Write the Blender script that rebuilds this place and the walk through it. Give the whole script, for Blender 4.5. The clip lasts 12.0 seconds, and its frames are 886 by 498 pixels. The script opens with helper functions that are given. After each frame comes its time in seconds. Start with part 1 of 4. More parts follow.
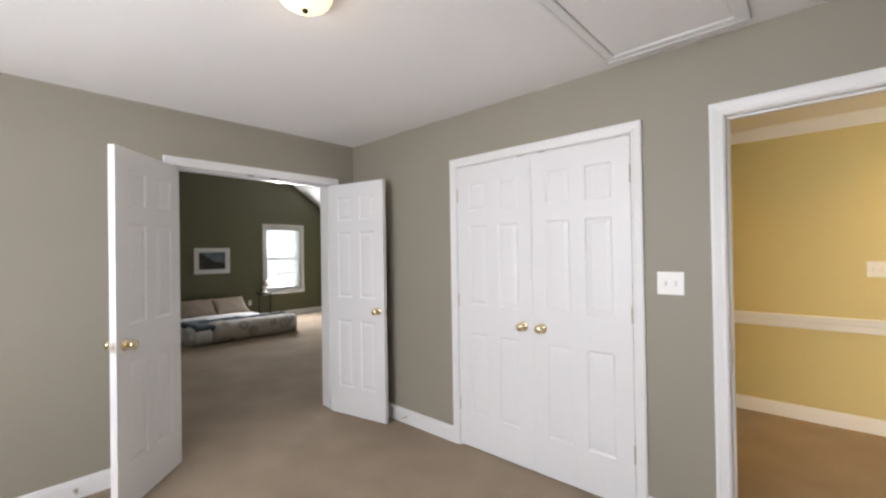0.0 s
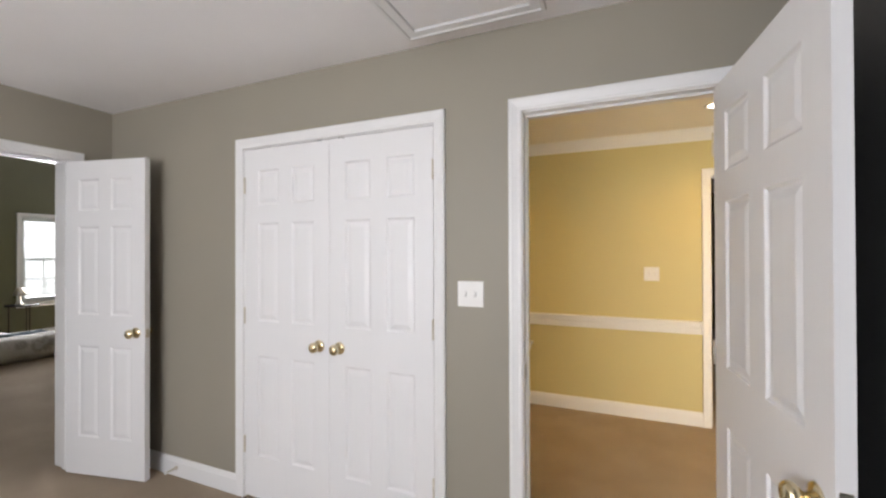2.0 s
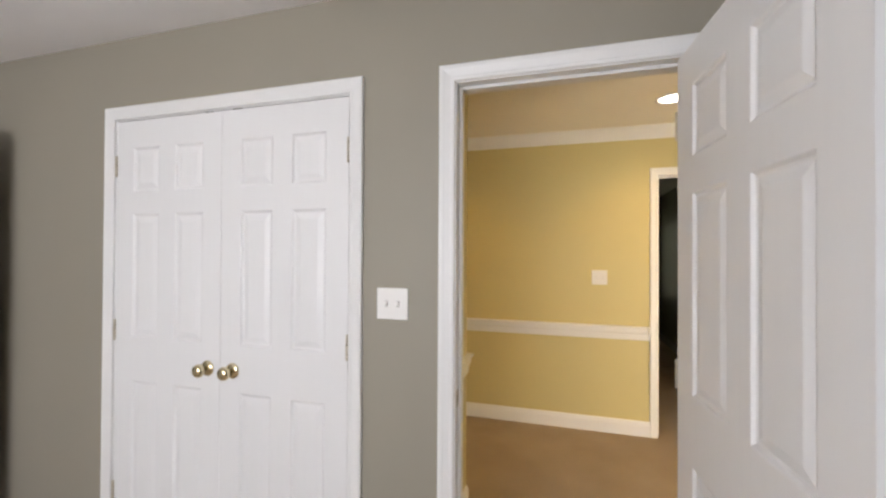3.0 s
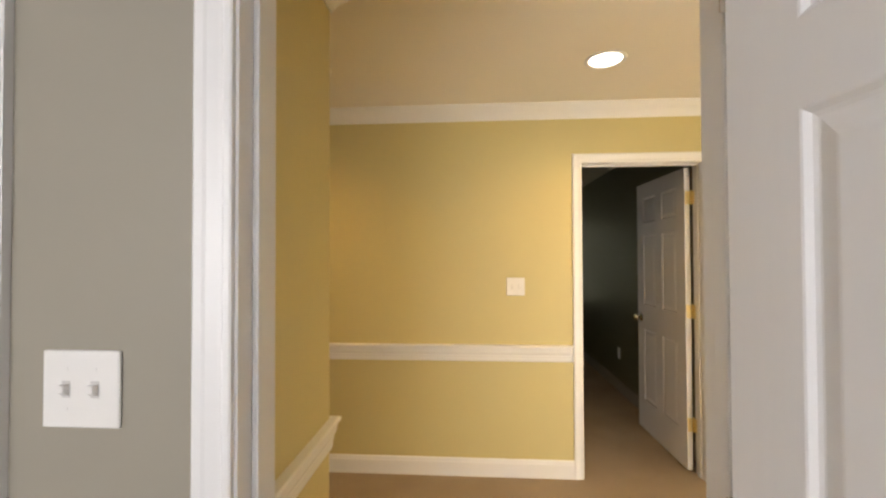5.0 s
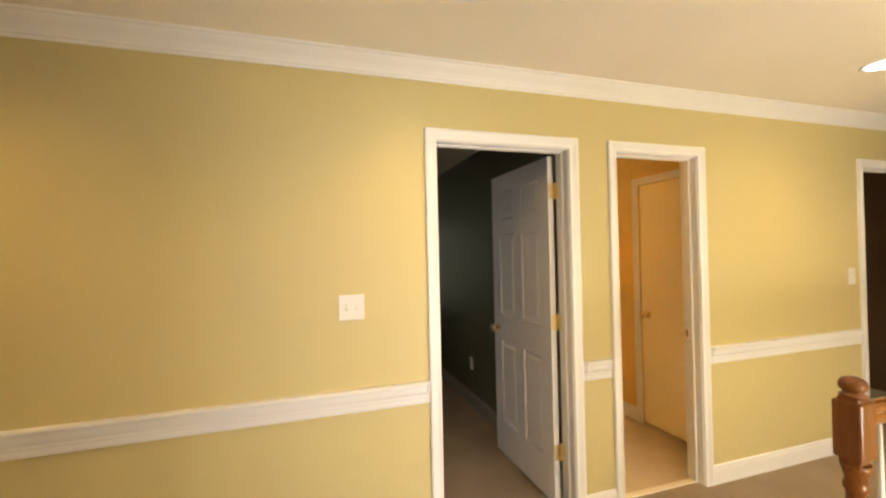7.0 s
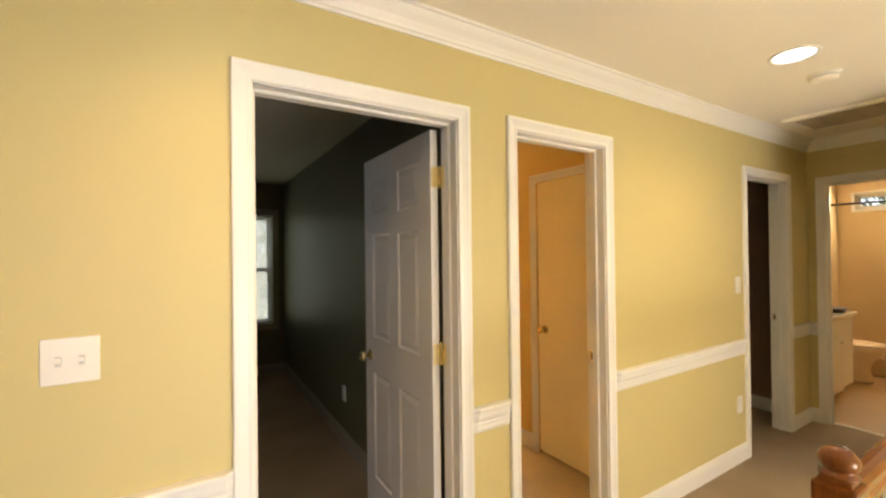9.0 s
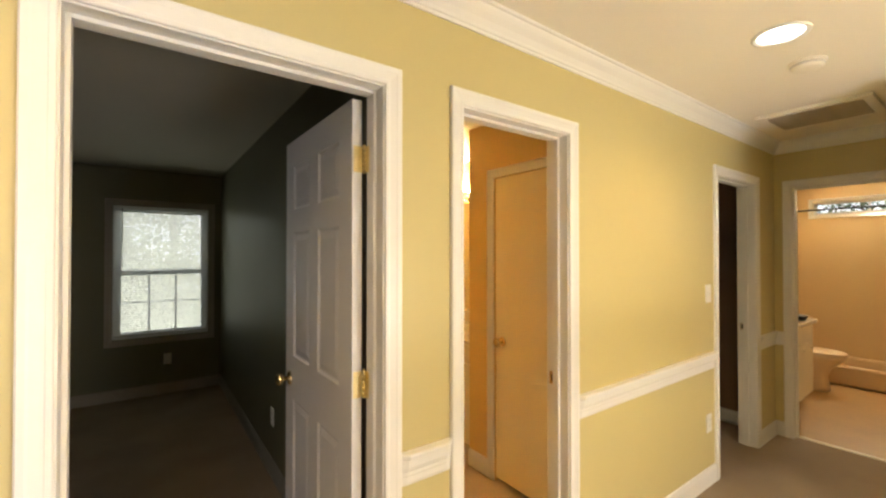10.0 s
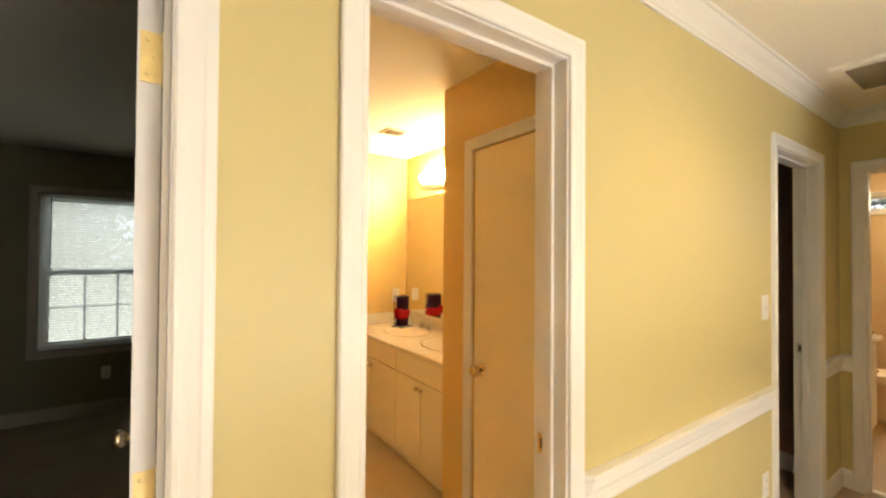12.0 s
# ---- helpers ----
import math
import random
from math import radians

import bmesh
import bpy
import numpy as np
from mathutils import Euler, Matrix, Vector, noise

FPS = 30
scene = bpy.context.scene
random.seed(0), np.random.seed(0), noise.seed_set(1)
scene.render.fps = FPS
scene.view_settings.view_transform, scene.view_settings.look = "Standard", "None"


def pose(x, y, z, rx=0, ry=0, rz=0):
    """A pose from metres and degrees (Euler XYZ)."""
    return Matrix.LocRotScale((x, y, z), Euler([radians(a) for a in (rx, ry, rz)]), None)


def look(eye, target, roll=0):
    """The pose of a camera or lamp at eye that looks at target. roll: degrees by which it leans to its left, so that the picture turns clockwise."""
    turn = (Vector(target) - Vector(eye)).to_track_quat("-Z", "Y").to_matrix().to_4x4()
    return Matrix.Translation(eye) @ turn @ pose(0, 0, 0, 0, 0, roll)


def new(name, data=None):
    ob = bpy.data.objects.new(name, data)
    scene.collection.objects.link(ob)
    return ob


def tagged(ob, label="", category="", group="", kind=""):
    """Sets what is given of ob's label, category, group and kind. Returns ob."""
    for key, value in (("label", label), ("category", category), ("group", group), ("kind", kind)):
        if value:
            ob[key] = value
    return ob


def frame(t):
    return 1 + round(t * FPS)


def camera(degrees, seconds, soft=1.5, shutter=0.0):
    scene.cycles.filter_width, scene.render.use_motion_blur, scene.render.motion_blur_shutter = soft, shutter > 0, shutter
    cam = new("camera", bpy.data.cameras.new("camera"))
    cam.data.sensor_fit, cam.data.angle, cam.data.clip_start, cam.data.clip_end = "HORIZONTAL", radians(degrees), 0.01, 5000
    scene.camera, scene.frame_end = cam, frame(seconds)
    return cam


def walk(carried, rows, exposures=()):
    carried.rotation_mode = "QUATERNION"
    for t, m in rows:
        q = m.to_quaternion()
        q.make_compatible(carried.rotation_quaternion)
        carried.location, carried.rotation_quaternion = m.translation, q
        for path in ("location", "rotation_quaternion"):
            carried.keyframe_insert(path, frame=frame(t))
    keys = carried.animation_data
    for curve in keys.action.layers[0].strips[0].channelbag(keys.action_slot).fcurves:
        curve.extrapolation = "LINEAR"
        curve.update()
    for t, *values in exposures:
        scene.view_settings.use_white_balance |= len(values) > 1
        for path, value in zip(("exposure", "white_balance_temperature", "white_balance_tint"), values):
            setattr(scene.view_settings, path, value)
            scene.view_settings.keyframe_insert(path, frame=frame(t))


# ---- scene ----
cam = camera(94.3, 12.0, soft=2.4)
PATH = [
    (0, (0.035, -2.317, 1.413), (-1.309, -0.837, 1.428), -0.9),
    (0.5, (0.064, -2.197, 1.431), (-1.157, -0.613, 1.437), -1.1),
    (1, (0.089, -2.072, 1.437), (-1.006, -0.398, 1.444), -1.0),
    (1.5, (0.1, -1.947, 1.426), (-0.834, -0.179, 1.442), -0.5),
    (2, (0.1, -1.775, 1.431), (-0.679, 0.067, 1.443), -0.2),
    (2.5, (0.096, -1.603, 1.427), (-0.558, 0.286, 1.442), 0.1),
    (3, (0.096, -1.414, 1.428), (-0.469, 0.504, 1.445), 0.3),
    (3.2, (0.103, -1.34, 1.432), (-0.426, 0.589, 1.442), 0.2),
    (4.8, (0.077, -0.676, 1.437), (-0.113, 1.317, 1.464), 0.0),
    (5, (0.074, -0.593, 1.437), (-0.057, 1.403, 1.47), -0.2),
    (5.5, (0.102, -0.376, 1.435), (0.113, 1.624, 1.472), -0.4),
    (6, (0.105, -0.182, 1.473), (0.317, 1.806, 1.482), -0.6),
    (6.5, (0.132, 0.02, 1.478), (0.555, 1.975, 1.488), -0.9),
    (7, (0.206, 0.173, 1.48), (0.809, 2.08, 1.496), -1.3),
    (7.2, (0.232, 0.247, 1.475), (0.911, 2.128, 1.493), -1.4),
    (8.8, (0.581, 0.69, 1.495), (1.595, 2.413, 1.51), -0.8),
    (9, (0.635, 0.732, 1.498), (1.679, 2.437, 1.513), -0.7),
    (9.5, (0.79, 0.856, 1.502), (1.904, 2.517, 1.516), -0.3),
    (10, (0.949, 0.96, 1.501), (2.12, 2.581, 1.523), 0.0),
    (10.5, (1.096, 1.06, 1.498), (2.292, 2.663, 1.529), 0.4),
    (11, (1.247, 1.169, 1.494), (2.447, 2.769, 1.526), 0.5),
    (11.5, (1.384, 1.264, 1.482), (2.562, 2.879, 1.52), 0.5),
    (12, (1.546, 1.375, 1.479), (2.678, 3.023, 1.508), 0.4),
]
walk(cam, [(t, look(eye, target, roll)) for t, eye, target, roll in PATH],
     exposures=[(0.0, 0.0, 6500, 10), (3.2, -0.07, 6550, 10), (5.0, 0.08, 6750, 10), (6.0, 0.27, 6600, 10), (7.2, 0.34, 6350, 10), (9.0, 0.33, 6200, 10), (10.5, 0.40, 6100, 10), (12.0, 0.46, 5900, 11)])

# ---- light ----
SUN_TURN = 180.0
world = bpy.data.worlds.new("sky")
scene.world = world
world.use_nodes = True
wn = world.node_tree.nodes
sky = wn.new("ShaderNodeTexSky")
sky.sky_type, sky.sun_disc = "NISHITA", False
sky.sun_elevation, sky.sun_rotation = radians(64), radians(SUN_TURN)
wn["Background"].inputs["Strength"].default_value = 0.15
world.node_tree.links.new(sky.outputs["Color"], wn["Background"].inputs["Color"])


def lamp(name, kind, m, power, colour=(1, 1, 1), size=1.0, size_y=None):
    data = bpy.data.lights.new(name, kind)
    data.energy, data.color = power, colour
    if kind == "AREA":
        data.size = size
        data.shape = "DISK"
        if size_y:
            data.shape, data.size_y = "RECTANGLE", size_y
    elif kind == "SUN":
        data.angle = radians(0.6)
    else:
        data.shadow_soft_size = size
    ob = new(name, data)
    ob.matrix_world = m
    return ob


DAY = (0.945, 0.95, 1.0)
WARM = (1.0, 0.79, 0.52)
CAN = (1.0, 0.61, 0.23)
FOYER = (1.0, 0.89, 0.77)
lamp("sun", "SUN", look((0, -20, 40), (0, 0, 0)), 5.0, (1.0, 0.95, 0.88))
lamp("window_light", "AREA", look((-1.10, -3.72, 1.45), (-1.10, 0, 1.40)), 87, DAY, 2.1, 1.35)
lamp("window_light", "AREA", look((-8.98, 2.28, 1.36), (-3, 2.28, 1.36)), 115, DAY, 0.75, 1.3)
lamp("window_light", "AREA", look((-9.45, 2.255, 1.33), (-3, 2.255, 1.33)), 26, DAY, 0.85, 1.4)
# warm tint adds an unseen bathroom lamp to the high window's light
lamp("window_light", "AREA", look((8.05, 1.95, 2.085), (5, 1.6, 1.2)), 29, (1.0, 0.82, 0.52), 0.98, 0.15)
# added fill on the room side of the blind, yellow against the blue skylight
lamp("window_light", "AREA", look((1.09, 6.26, 1.30), (1.09, 3, 1.0)), 0.22, (1.0, 0.90, 0.42), 0.75, 1.25)
lamp("window_light", "AREA", look((1.09, 6.52, 1.30), (1.09, 3, 1.30)), 4.8, (1.0, 0.97, 0.76), 0.8, 1.3)
CANS = [(-1.06, 1.515, 12), (0.757, 1.502, 14), (3.096, 1.519, 10.5)]
for cx, cy, watts in CANS:
    can = lamp("can_light", "SPOT", look((cx, cy, 2.405), (cx, cy, 0)), watts * 3.2, CAN, 0.07)
    can.data.spot_size, can.data.spot_blend = radians(140), 1.0
# added source out of view, standing for the foyer's daylight on the hall walls
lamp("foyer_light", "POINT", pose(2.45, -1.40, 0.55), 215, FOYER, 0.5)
lamp("dome_light", "POINT", pose(-1.385, -1.51, 2.373), 2.0, WARM, 0.03)

# ---- materials ----


def tint(c, k):
    return (min(1, c[0] * k), min(1, c[1] * k), min(1, c[2] * k), 1)


def material(name, colour, rough=0.6, metal=0.0, grain=0.0, grain_size=200.0, stain=0.06, stain_size=1.5, bump=0.0, bump_size=300.0,
             bump_depth=0.002, stretch=(1, 1, 1), spec=0.5):
    """Base colour with a fine grain and a broad variation, and a fine relief."""
    m = bpy.data.materials.new(name)
    m.use_nodes = True
    n, l = m.node_tree.nodes, m.node_tree.links
    b = n["Principled BSDF"]
    b.inputs["Roughness"].default_value, b.inputs["Metallic"].default_value = rough, metal
    b.inputs["Specular IOR Level"].default_value = spec
    co = n.new("ShaderNodeTexCoord")
    mp = n.new("ShaderNodeMapping")
    mp.inputs["Scale"].default_value = stretch
    l.new(co.outputs["Object"], mp.inputs["Vector"])
    broad = n.new("ShaderNodeTexNoise")
    broad.inputs["Scale"].default_value, broad.inputs["Detail"].default_value = stain_size, 4
    l.new(mp.outputs[0], broad.inputs["Vector"])
    r1 = n.new("ShaderNodeValToRGB")
    r1.color_ramp.elements[0].position, r1.color_ramp.elements[1].position = 0.3, 0.7
    r1.color_ramp.elements[0].color, r1.color_ramp.elements[1].color = tint(colour, 1 - stain), tint(colour, 1 + stain)
    l.new(broad.outputs[0], r1.inputs[0])
    out = r1.outputs[0]
    fine = n.new("ShaderNodeTexNoise")
    fine.inputs["Scale"].default_value, fine.inputs["Detail"].default_value = grain_size, 3
    l.new(mp.outputs[0], fine.inputs["Vector"])
    if grain:
        mx = n.new("ShaderNodeMix")
        mx.data_type, mx.blend_type = "RGBA", "MULTIPLY"
        mx.inputs[0].default_value = 1.0
        r2 = n.new("ShaderNodeValToRGB")
        r2.color_ramp.elements[0].position, r2.color_ramp.elements[1].position = 0.32, 0.68
        r2.color_ramp.elements[0].color, r2.color_ramp.elements[1].color = (1 - grain, 1 - grain, 1 - grain, 1), (1, 1, 1, 1)
        l.new(fine.outputs[0], r2.inputs[0])
        l.new(out, mx.inputs[6])
        l.new(r2.outputs[0], mx.inputs[7])
        out = mx.outputs[2]
    l.new(out, b.inputs["Base Color"])
    rr = n.new("ShaderNodeMapRange")
    rr.inputs["To Min"].default_value, rr.inputs["To Max"].default_value = max(0.02, rough - 0.06), min(1, rough + 0.06)
    l.new(broad.outputs[0], rr.inputs["Value"])
    l.new(rr.outputs[0], b.inputs["Roughness"])
    if bump:
        t = n.new("ShaderNodeTexNoise")
        t.inputs["Scale"].default_value, t.inputs["Detail"].default_value = bump_size, 3
        l.new(mp.outputs[0], t.inputs["Vector"])
        bp = n.new("ShaderNodeBump")
        bp.inputs["Strength"].default_value, bp.inputs["Distance"].default_value = bump, bump_depth
        l.new(t.outputs[0], bp.inputs["Height"])
        l.new(bp.outputs[0], b.inputs["Normal"])
    return m


def glow(name, colour, strength):
    m = bpy.data.materials.new(name)
    m.use_nodes = True
    b = m.node_tree.nodes["Principled BSDF"]
    b.inputs["Base Color"].default_value = (*colour, 1)
    b.inputs["Emission Color"].default_value = (*colour, 1)
    b.inputs["Emission Strength"].default_value = strength
    b.inputs["Roughness"].default_value = 0.3
    return m


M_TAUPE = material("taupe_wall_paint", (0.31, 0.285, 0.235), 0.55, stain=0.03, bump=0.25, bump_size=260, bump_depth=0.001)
# near-black stands for the unlit side wall behind the open hall door
M_CHARCOAL = material("charcoal_shaded_wall", (0.045, 0.046, 0.048), 0.55, stain=0.04, bump=0.25, bump_size=260, bump_depth=0.001)
M_OLIVE = material("olive_wall_paint", (0.135, 0.133, 0.074), 0.5, stain=0.04, bump=0.25, bump_size=260, bump_depth=0.001)
M_YELLOW = material("yellow_wall_paint", (0.588, 0.507, 0.246), 0.5, stain=0.03, stain_size=0.8, bump=0.25, bump_size=260, bump_depth=0.001)
M_AMBER = material("amber_wall_paint", (0.66, 0.47, 0.17), 0.5, stain=0.03, bump=0.25, bump_size=260, bump_depth=0.001)
M_BEIGE = material("beige_wall_paint", (0.68, 0.52, 0.30), 0.45, stain=0.03, bump=0.2, bump_size=260, bump_depth=0.001)
M_CEIL = material("white_ceiling_paint", (0.86, 0.845, 0.85), 0.85, stain=0.02, bump=0.35, bump_size=180, bump_depth=0.0015)
M_CEILB = material("ivory_ceiling_paint", (0.86, 0.82, 0.73), 0.85, stain=0.02, bump=0.35, bump_size=180, bump_depth=0.0015)
# bedroom ceiling takes a darker grey than the other ceilings
M_CEILD = material("darker_bedroom_ceiling", (0.42, 0.40, 0.33), 0.85, stain=0.03, bump=0.35, bump_size=180, bump_depth=0.0015)
M_TRIM = material("white_trim_paint", (0.80, 0.80, 0.80), 0.36, stain=0.015, grain=0.01, grain_size=40, bump=0.02, bump_size=90, bump_depth=0.001)
M_DOOR = material("white_door_paint", (0.80, 0.80, 0.81), 0.38, stain=0.015, grain=0.012, grain_size=60, bump=0.05, bump_size=220, bump_depth=0.0006,
                  stretch=(1, 1, 0.06))
M_CARPET = material("beige_carpet", (0.495, 0.398, 0.296), 0.95, stain=0.10, stain_size=2.2, grain=0.35, grain_size=420, bump=0.9, bump_size=420,
                    bump_depth=0.006, spec=0.1)
M_BRASS = material("polished_brass", (0.80, 0.70, 0.47), 0.18, 1.0, stain=0.08, stain_size=30)
M_HINGE = material("yellow_hinge_brass", (0.86, 0.72, 0.36), 0.34, 1.0, stain=0.06, stain_size=40)
M_STEEL = material("brushed_nickel", (0.62, 0.57, 0.48), 0.32, 1.0, stain=0.05, stain_size=30)
M_DARK = material("dark_metal", (0.04, 0.035, 0.03), 0.45, 0.6)
M_PLATE = material("white_switch_plastic", (0.80, 0.79, 0.77), 0.3, stain=0.02)
M_SHADE = material("slot_shadow_plastic", (0.60, 0.585, 0.57), 0.4)
# tan carries the dimness of the slats beside their ivory rim
M_SLAT = material("dim_tan_slat", (0.48, 0.41, 0.31), 0.6, stain=0.1, stain_size=12)
# dark brown painted for the shade inside the vents
M_DUCT = material("duct_depth_shade", (0.20, 0.16, 0.115), 0.9)
M_OAK = material("oak_stain", (0.20, 0.062, 0.011), 0.2, stain=0.15, stain_size=6, grain=0.28, grain_size=40, stretch=(5, 5, 0.25), bump=0.05, bump_size=60)
M_OAKX = material("oak_rail_stain", (0.25, 0.090, 0.016), 0.2, stain=0.15, stain_size=6, grain=0.28, grain_size=40, stretch=(0.25, 5, 5), bump=0.05, bump_size=60)
M_VINYL = material("cream_vinyl_floor", (0.64, 0.52, 0.36), 0.4, stain=0.06, stain_size=5, grain=0.10, grain_size=60)
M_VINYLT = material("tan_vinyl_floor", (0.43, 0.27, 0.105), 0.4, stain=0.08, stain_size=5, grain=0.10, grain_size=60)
M_CAB = material("cream_cabinet_paint", (0.82, 0.76, 0.62), 0.4, stain=0.03)
M_LINEN = material("cream_door_paint", (0.92, 0.82, 0.58), 0.4, stain=0.02, bump=0.05, bump_size=220, bump_depth=0.0006)
M_COUNTER = material("cultured_marble", (0.80, 0.74, 0.64), 0.14, stain=0.05, stain_size=7)
M_CERAM = material("almond_ceramic", (0.67, 0.515, 0.33), 0.3, stain=0.02)
M_BLIND = material("white_blind_slat", (0.74, 0.76, 0.74), 0.45, stain=0.02)
tr = M_BLIND.node_tree.nodes.new("ShaderNodeBsdfTranslucent")
tr.inputs["Color"].default_value = (0.8, 0.82, 0.8, 1)
mixer = M_BLIND.node_tree.nodes.new("ShaderNodeMixShader")
mixer.inputs[0].default_value = 0.32
M_BLIND.node_tree.links.new(M_BLIND.node_tree.nodes["Principled BSDF"].outputs[0], mixer.inputs[1])
M_BLIND.node_tree.links.new(tr.outputs[0], mixer.inputs[2])
M_BLIND.node_tree.links.new(mixer.outputs[0], M_BLIND.node_tree.nodes["Material Output"].inputs["Surface"])
M_VINYLW = material("white_window_vinyl", (0.72, 0.73, 0.74), 0.4, stain=0.02)
M_RED = material("red_towel", (0.42, 0.012, 0.012), 0.95, grain=0.4, grain_size=500, bump=0.8, bump_size=500, bump_depth=0.004, spec=0.1)
M_PLUM = material("dark_plum_towel", (0.035, 0.008, 0.02), 0.95, grain=0.4, grain_size=500, bump=0.8, bump_size=500, bump_depth=0.004, spec=0.1)
M_QUILT = material("floral_quilt", (0.76, 0.74, 0.72), 0.9, stain=0.32, stain_size=9, grain=0.15, grain_size=90, bump=0.4, bump_size=40, bump_depth=0.01)
qn, ql = M_QUILT.node_tree.nodes, M_QUILT.node_tree.links
cell = qn.new("ShaderNodeTexVoronoi")
cell.inputs["Scale"].default_value = 4.2
petal = qn.new("ShaderNodeTexNoise")
petal.inputs["Scale"].default_value, petal.inputs["Distortion"].default_value = 16.0, 1.5
qco = qn.new("ShaderNodeTexCoord")
ql.new(qco.outputs["Object"], cell.inputs["Vector"])
ql.new(qco.outputs["Object"], petal.inputs["Vector"])
both = qn.new("ShaderNodeMath")
both.operation = "MULTIPLY_ADD"
both.inputs[1].default_value = 0.45
ql.new(petal.outputs[0], both.inputs[0])
ql.new(cell.outputs["Distance"], both.inputs[2])
qr = qn.new("ShaderNodeValToRGB")
qr.color_ramp.elements[0].position, qr.color_ramp.elements[0].color = 0.36, (0.50, 0.49, 0.47, 1)
qr.color_ramp.elements[1].position, qr.color_ramp.elements[1].color = 0.66, (0.60, 0.58, 0.54, 1)
mid = qr.color_ramp.elements.new(0.50)
mid.color = (0.34, 0.31, 0.27, 1)
ql.new(both.outputs[0], qr.inputs[0])
ql.new(qr.outputs[0], qn["Principled BSDF"].inputs["Base Color"])
M_BLUE = material("blue_throw", (0.12, 0.155, 0.19), 0.95, stain=0.1, grain=0.3, grain_size=300, bump=0.6, bump_size=300, bump_depth=0.004)
M_SHEET = material("white_sheet", (0.75, 0.75, 0.75), 0.85, stain=0.03, bump=0.5, bump_size=12, bump_depth=0.006)
M_PILLOW = material("tan_pillow_cotton", (0.40, 0.33, 0.26), 0.9, stain=0.06, bump=0.4, bump_size=14, bump_depth=0.02)
M_LEAF = material("leaf_green", (0.12, 0.17, 0.07), 0.55, stain=0.5, stain_size=3.0)
M_BARK = material("bark", (0.12, 0.09, 0.07), 0.9, stain=0.3, grain=0.4, grain_size=40, bump=0.8, bump_size=30, bump_depth=0.02)
M_GROUND = material("lawn_ground", (0.09, 0.11, 0.05), 0.95, stain=0.3, grain=0.4, grain_size=30)
M_SIDING = material("pale_siding", (0.6, 0.58, 0.53), 0.7, stain=0.05)
M_PRINT = material("landscape_print", (0.10, 0.13, 0.15), 0.35, stain=0.6, stain_size=5, stretch=(1, 1.0, 3.5))
M_LAND = material("printed_dark_shore", (0.035, 0.033, 0.030), 0.35, stain=0.6, stain_size=14)
M_BULB = glow("warm_bulb_glass", (1.0, 0.69, 0.30), 400)
M_DOME = glow("lit_alabaster_glass", (1.0, 0.88, 0.55), 1.15)
M_LENS = glow("lit_can_lens", (1.0, 0.93, 0.80), 6)

# emission of the sheets that stand for bright sky outside
M_SKYGLOW = glow("glowing_sky_sheet", (0.95, 0.98, 1.0), 1.1)
M_GLASS = bpy.data.materials.new("window_glass")
M_GLASS.use_nodes = True
gb = M_GLASS.node_tree.nodes["Principled BSDF"]
gb.inputs["Transmission Weight"].default_value, gb.inputs["Roughness"].default_value, gb.inputs["IOR"].default_value = 1.0, 0.0, 1.45
M_MIRROR = bpy.data.materials.new("mirror_silver")
M_MIRROR.use_nodes = True
mb = M_MIRROR.node_tree.nodes["Principled BSDF"]
mb.inputs["Metallic"].default_value, mb.inputs["Roughness"].default_value = 1.0, 0.01
mb.inputs["Base Color"].default_value = (0.88, 0.9, 0.88, 1)

# ---- mesh helpers ----
FACES = {"-x": (0, 3, 7, 4), "+x": (1, 5, 6, 2), "-y": (0, 4, 5, 1), "+y": (3, 2, 6, 7), "-z": (0, 1, 2, 3), "+z": (4, 7, 6, 5)}


def box(bm, x0, x1, y0, y1, z0, z1, mi=0, sides=None):
    v = [bm.verts.new(p) for p in ((x0, y0, z0), (x1, y0, z0), (x1, y1, z0), (x0, y1, z0), (x0, y0, z1), (x1, y0, z1), (x1, y1, z1), (x0, y1, z1))]
    for key, f in FACES.items():
        face = bm.faces.new([v[i] for i in f])
        face.material_index = (sides or {}).get(key, mi)
    return v


def lathe(bm, profile, steps=20, m=None, mi=0):
    """Turns a profile of (radius, z) about z."""
    rings = []
    for r, z in profile:
        ring = []
        for k in range(steps):
            a = 2 * math.pi * k / steps
            p = Vector((r * math.cos(a), r * math.sin(a), z))
            ring.append(bm.verts.new(m @ p if m else p))
        rings.append(ring)
    for a, b in zip(rings, rings[1:]):
        for k in range(steps):
            f = bm.faces.new((a[k], a[(k + 1) % steps], b[(k + 1) % steps], b[k]))
            f.smooth, f.material_index = True, mi
    for ring, flip in ((rings[0], True), (rings[-1], False)):
        f = bm.faces.new(ring[::-1] if flip else ring)
        f.material_index = mi


def sweep(bm, path, profile, axis, flip=False, taper=0.0):
    """Runs a closed profile of (aside, along axis) along a flat path, mitred at its corners. taper: length of a bevelled end."""
    pts, n = [Vector(p) for p in path], Vector(axis)
    if taper:
        pts[1:1] = [pts[0] + (pts[1] - pts[0]).normalized() * taper]
        pts[-1:-1] = [pts[-1] + (pts[-2] - pts[-1]).normalized() * taper]
    rings = []
    for i, p in enumerate(pts):
        dirs = []
        if i > 0:
            dirs.append((p - pts[i - 1]).normalized())
        if i < len(pts) - 1:
            dirs.append((pts[i + 1] - p).normalized())
        sides = [d.cross(n) * (-1 if flip else 1) for d in dirs]
        s = sum(sides, Vector()).normalized()
        s = s / max(0.2, s.dot(sides[0]))
        k = 0.35 if taper and i in (0, len(pts) - 1) else 1.0
        rings.append([bm.verts.new(p + s * a * k + n * b) for a, b in profile])
    k = len(profile)
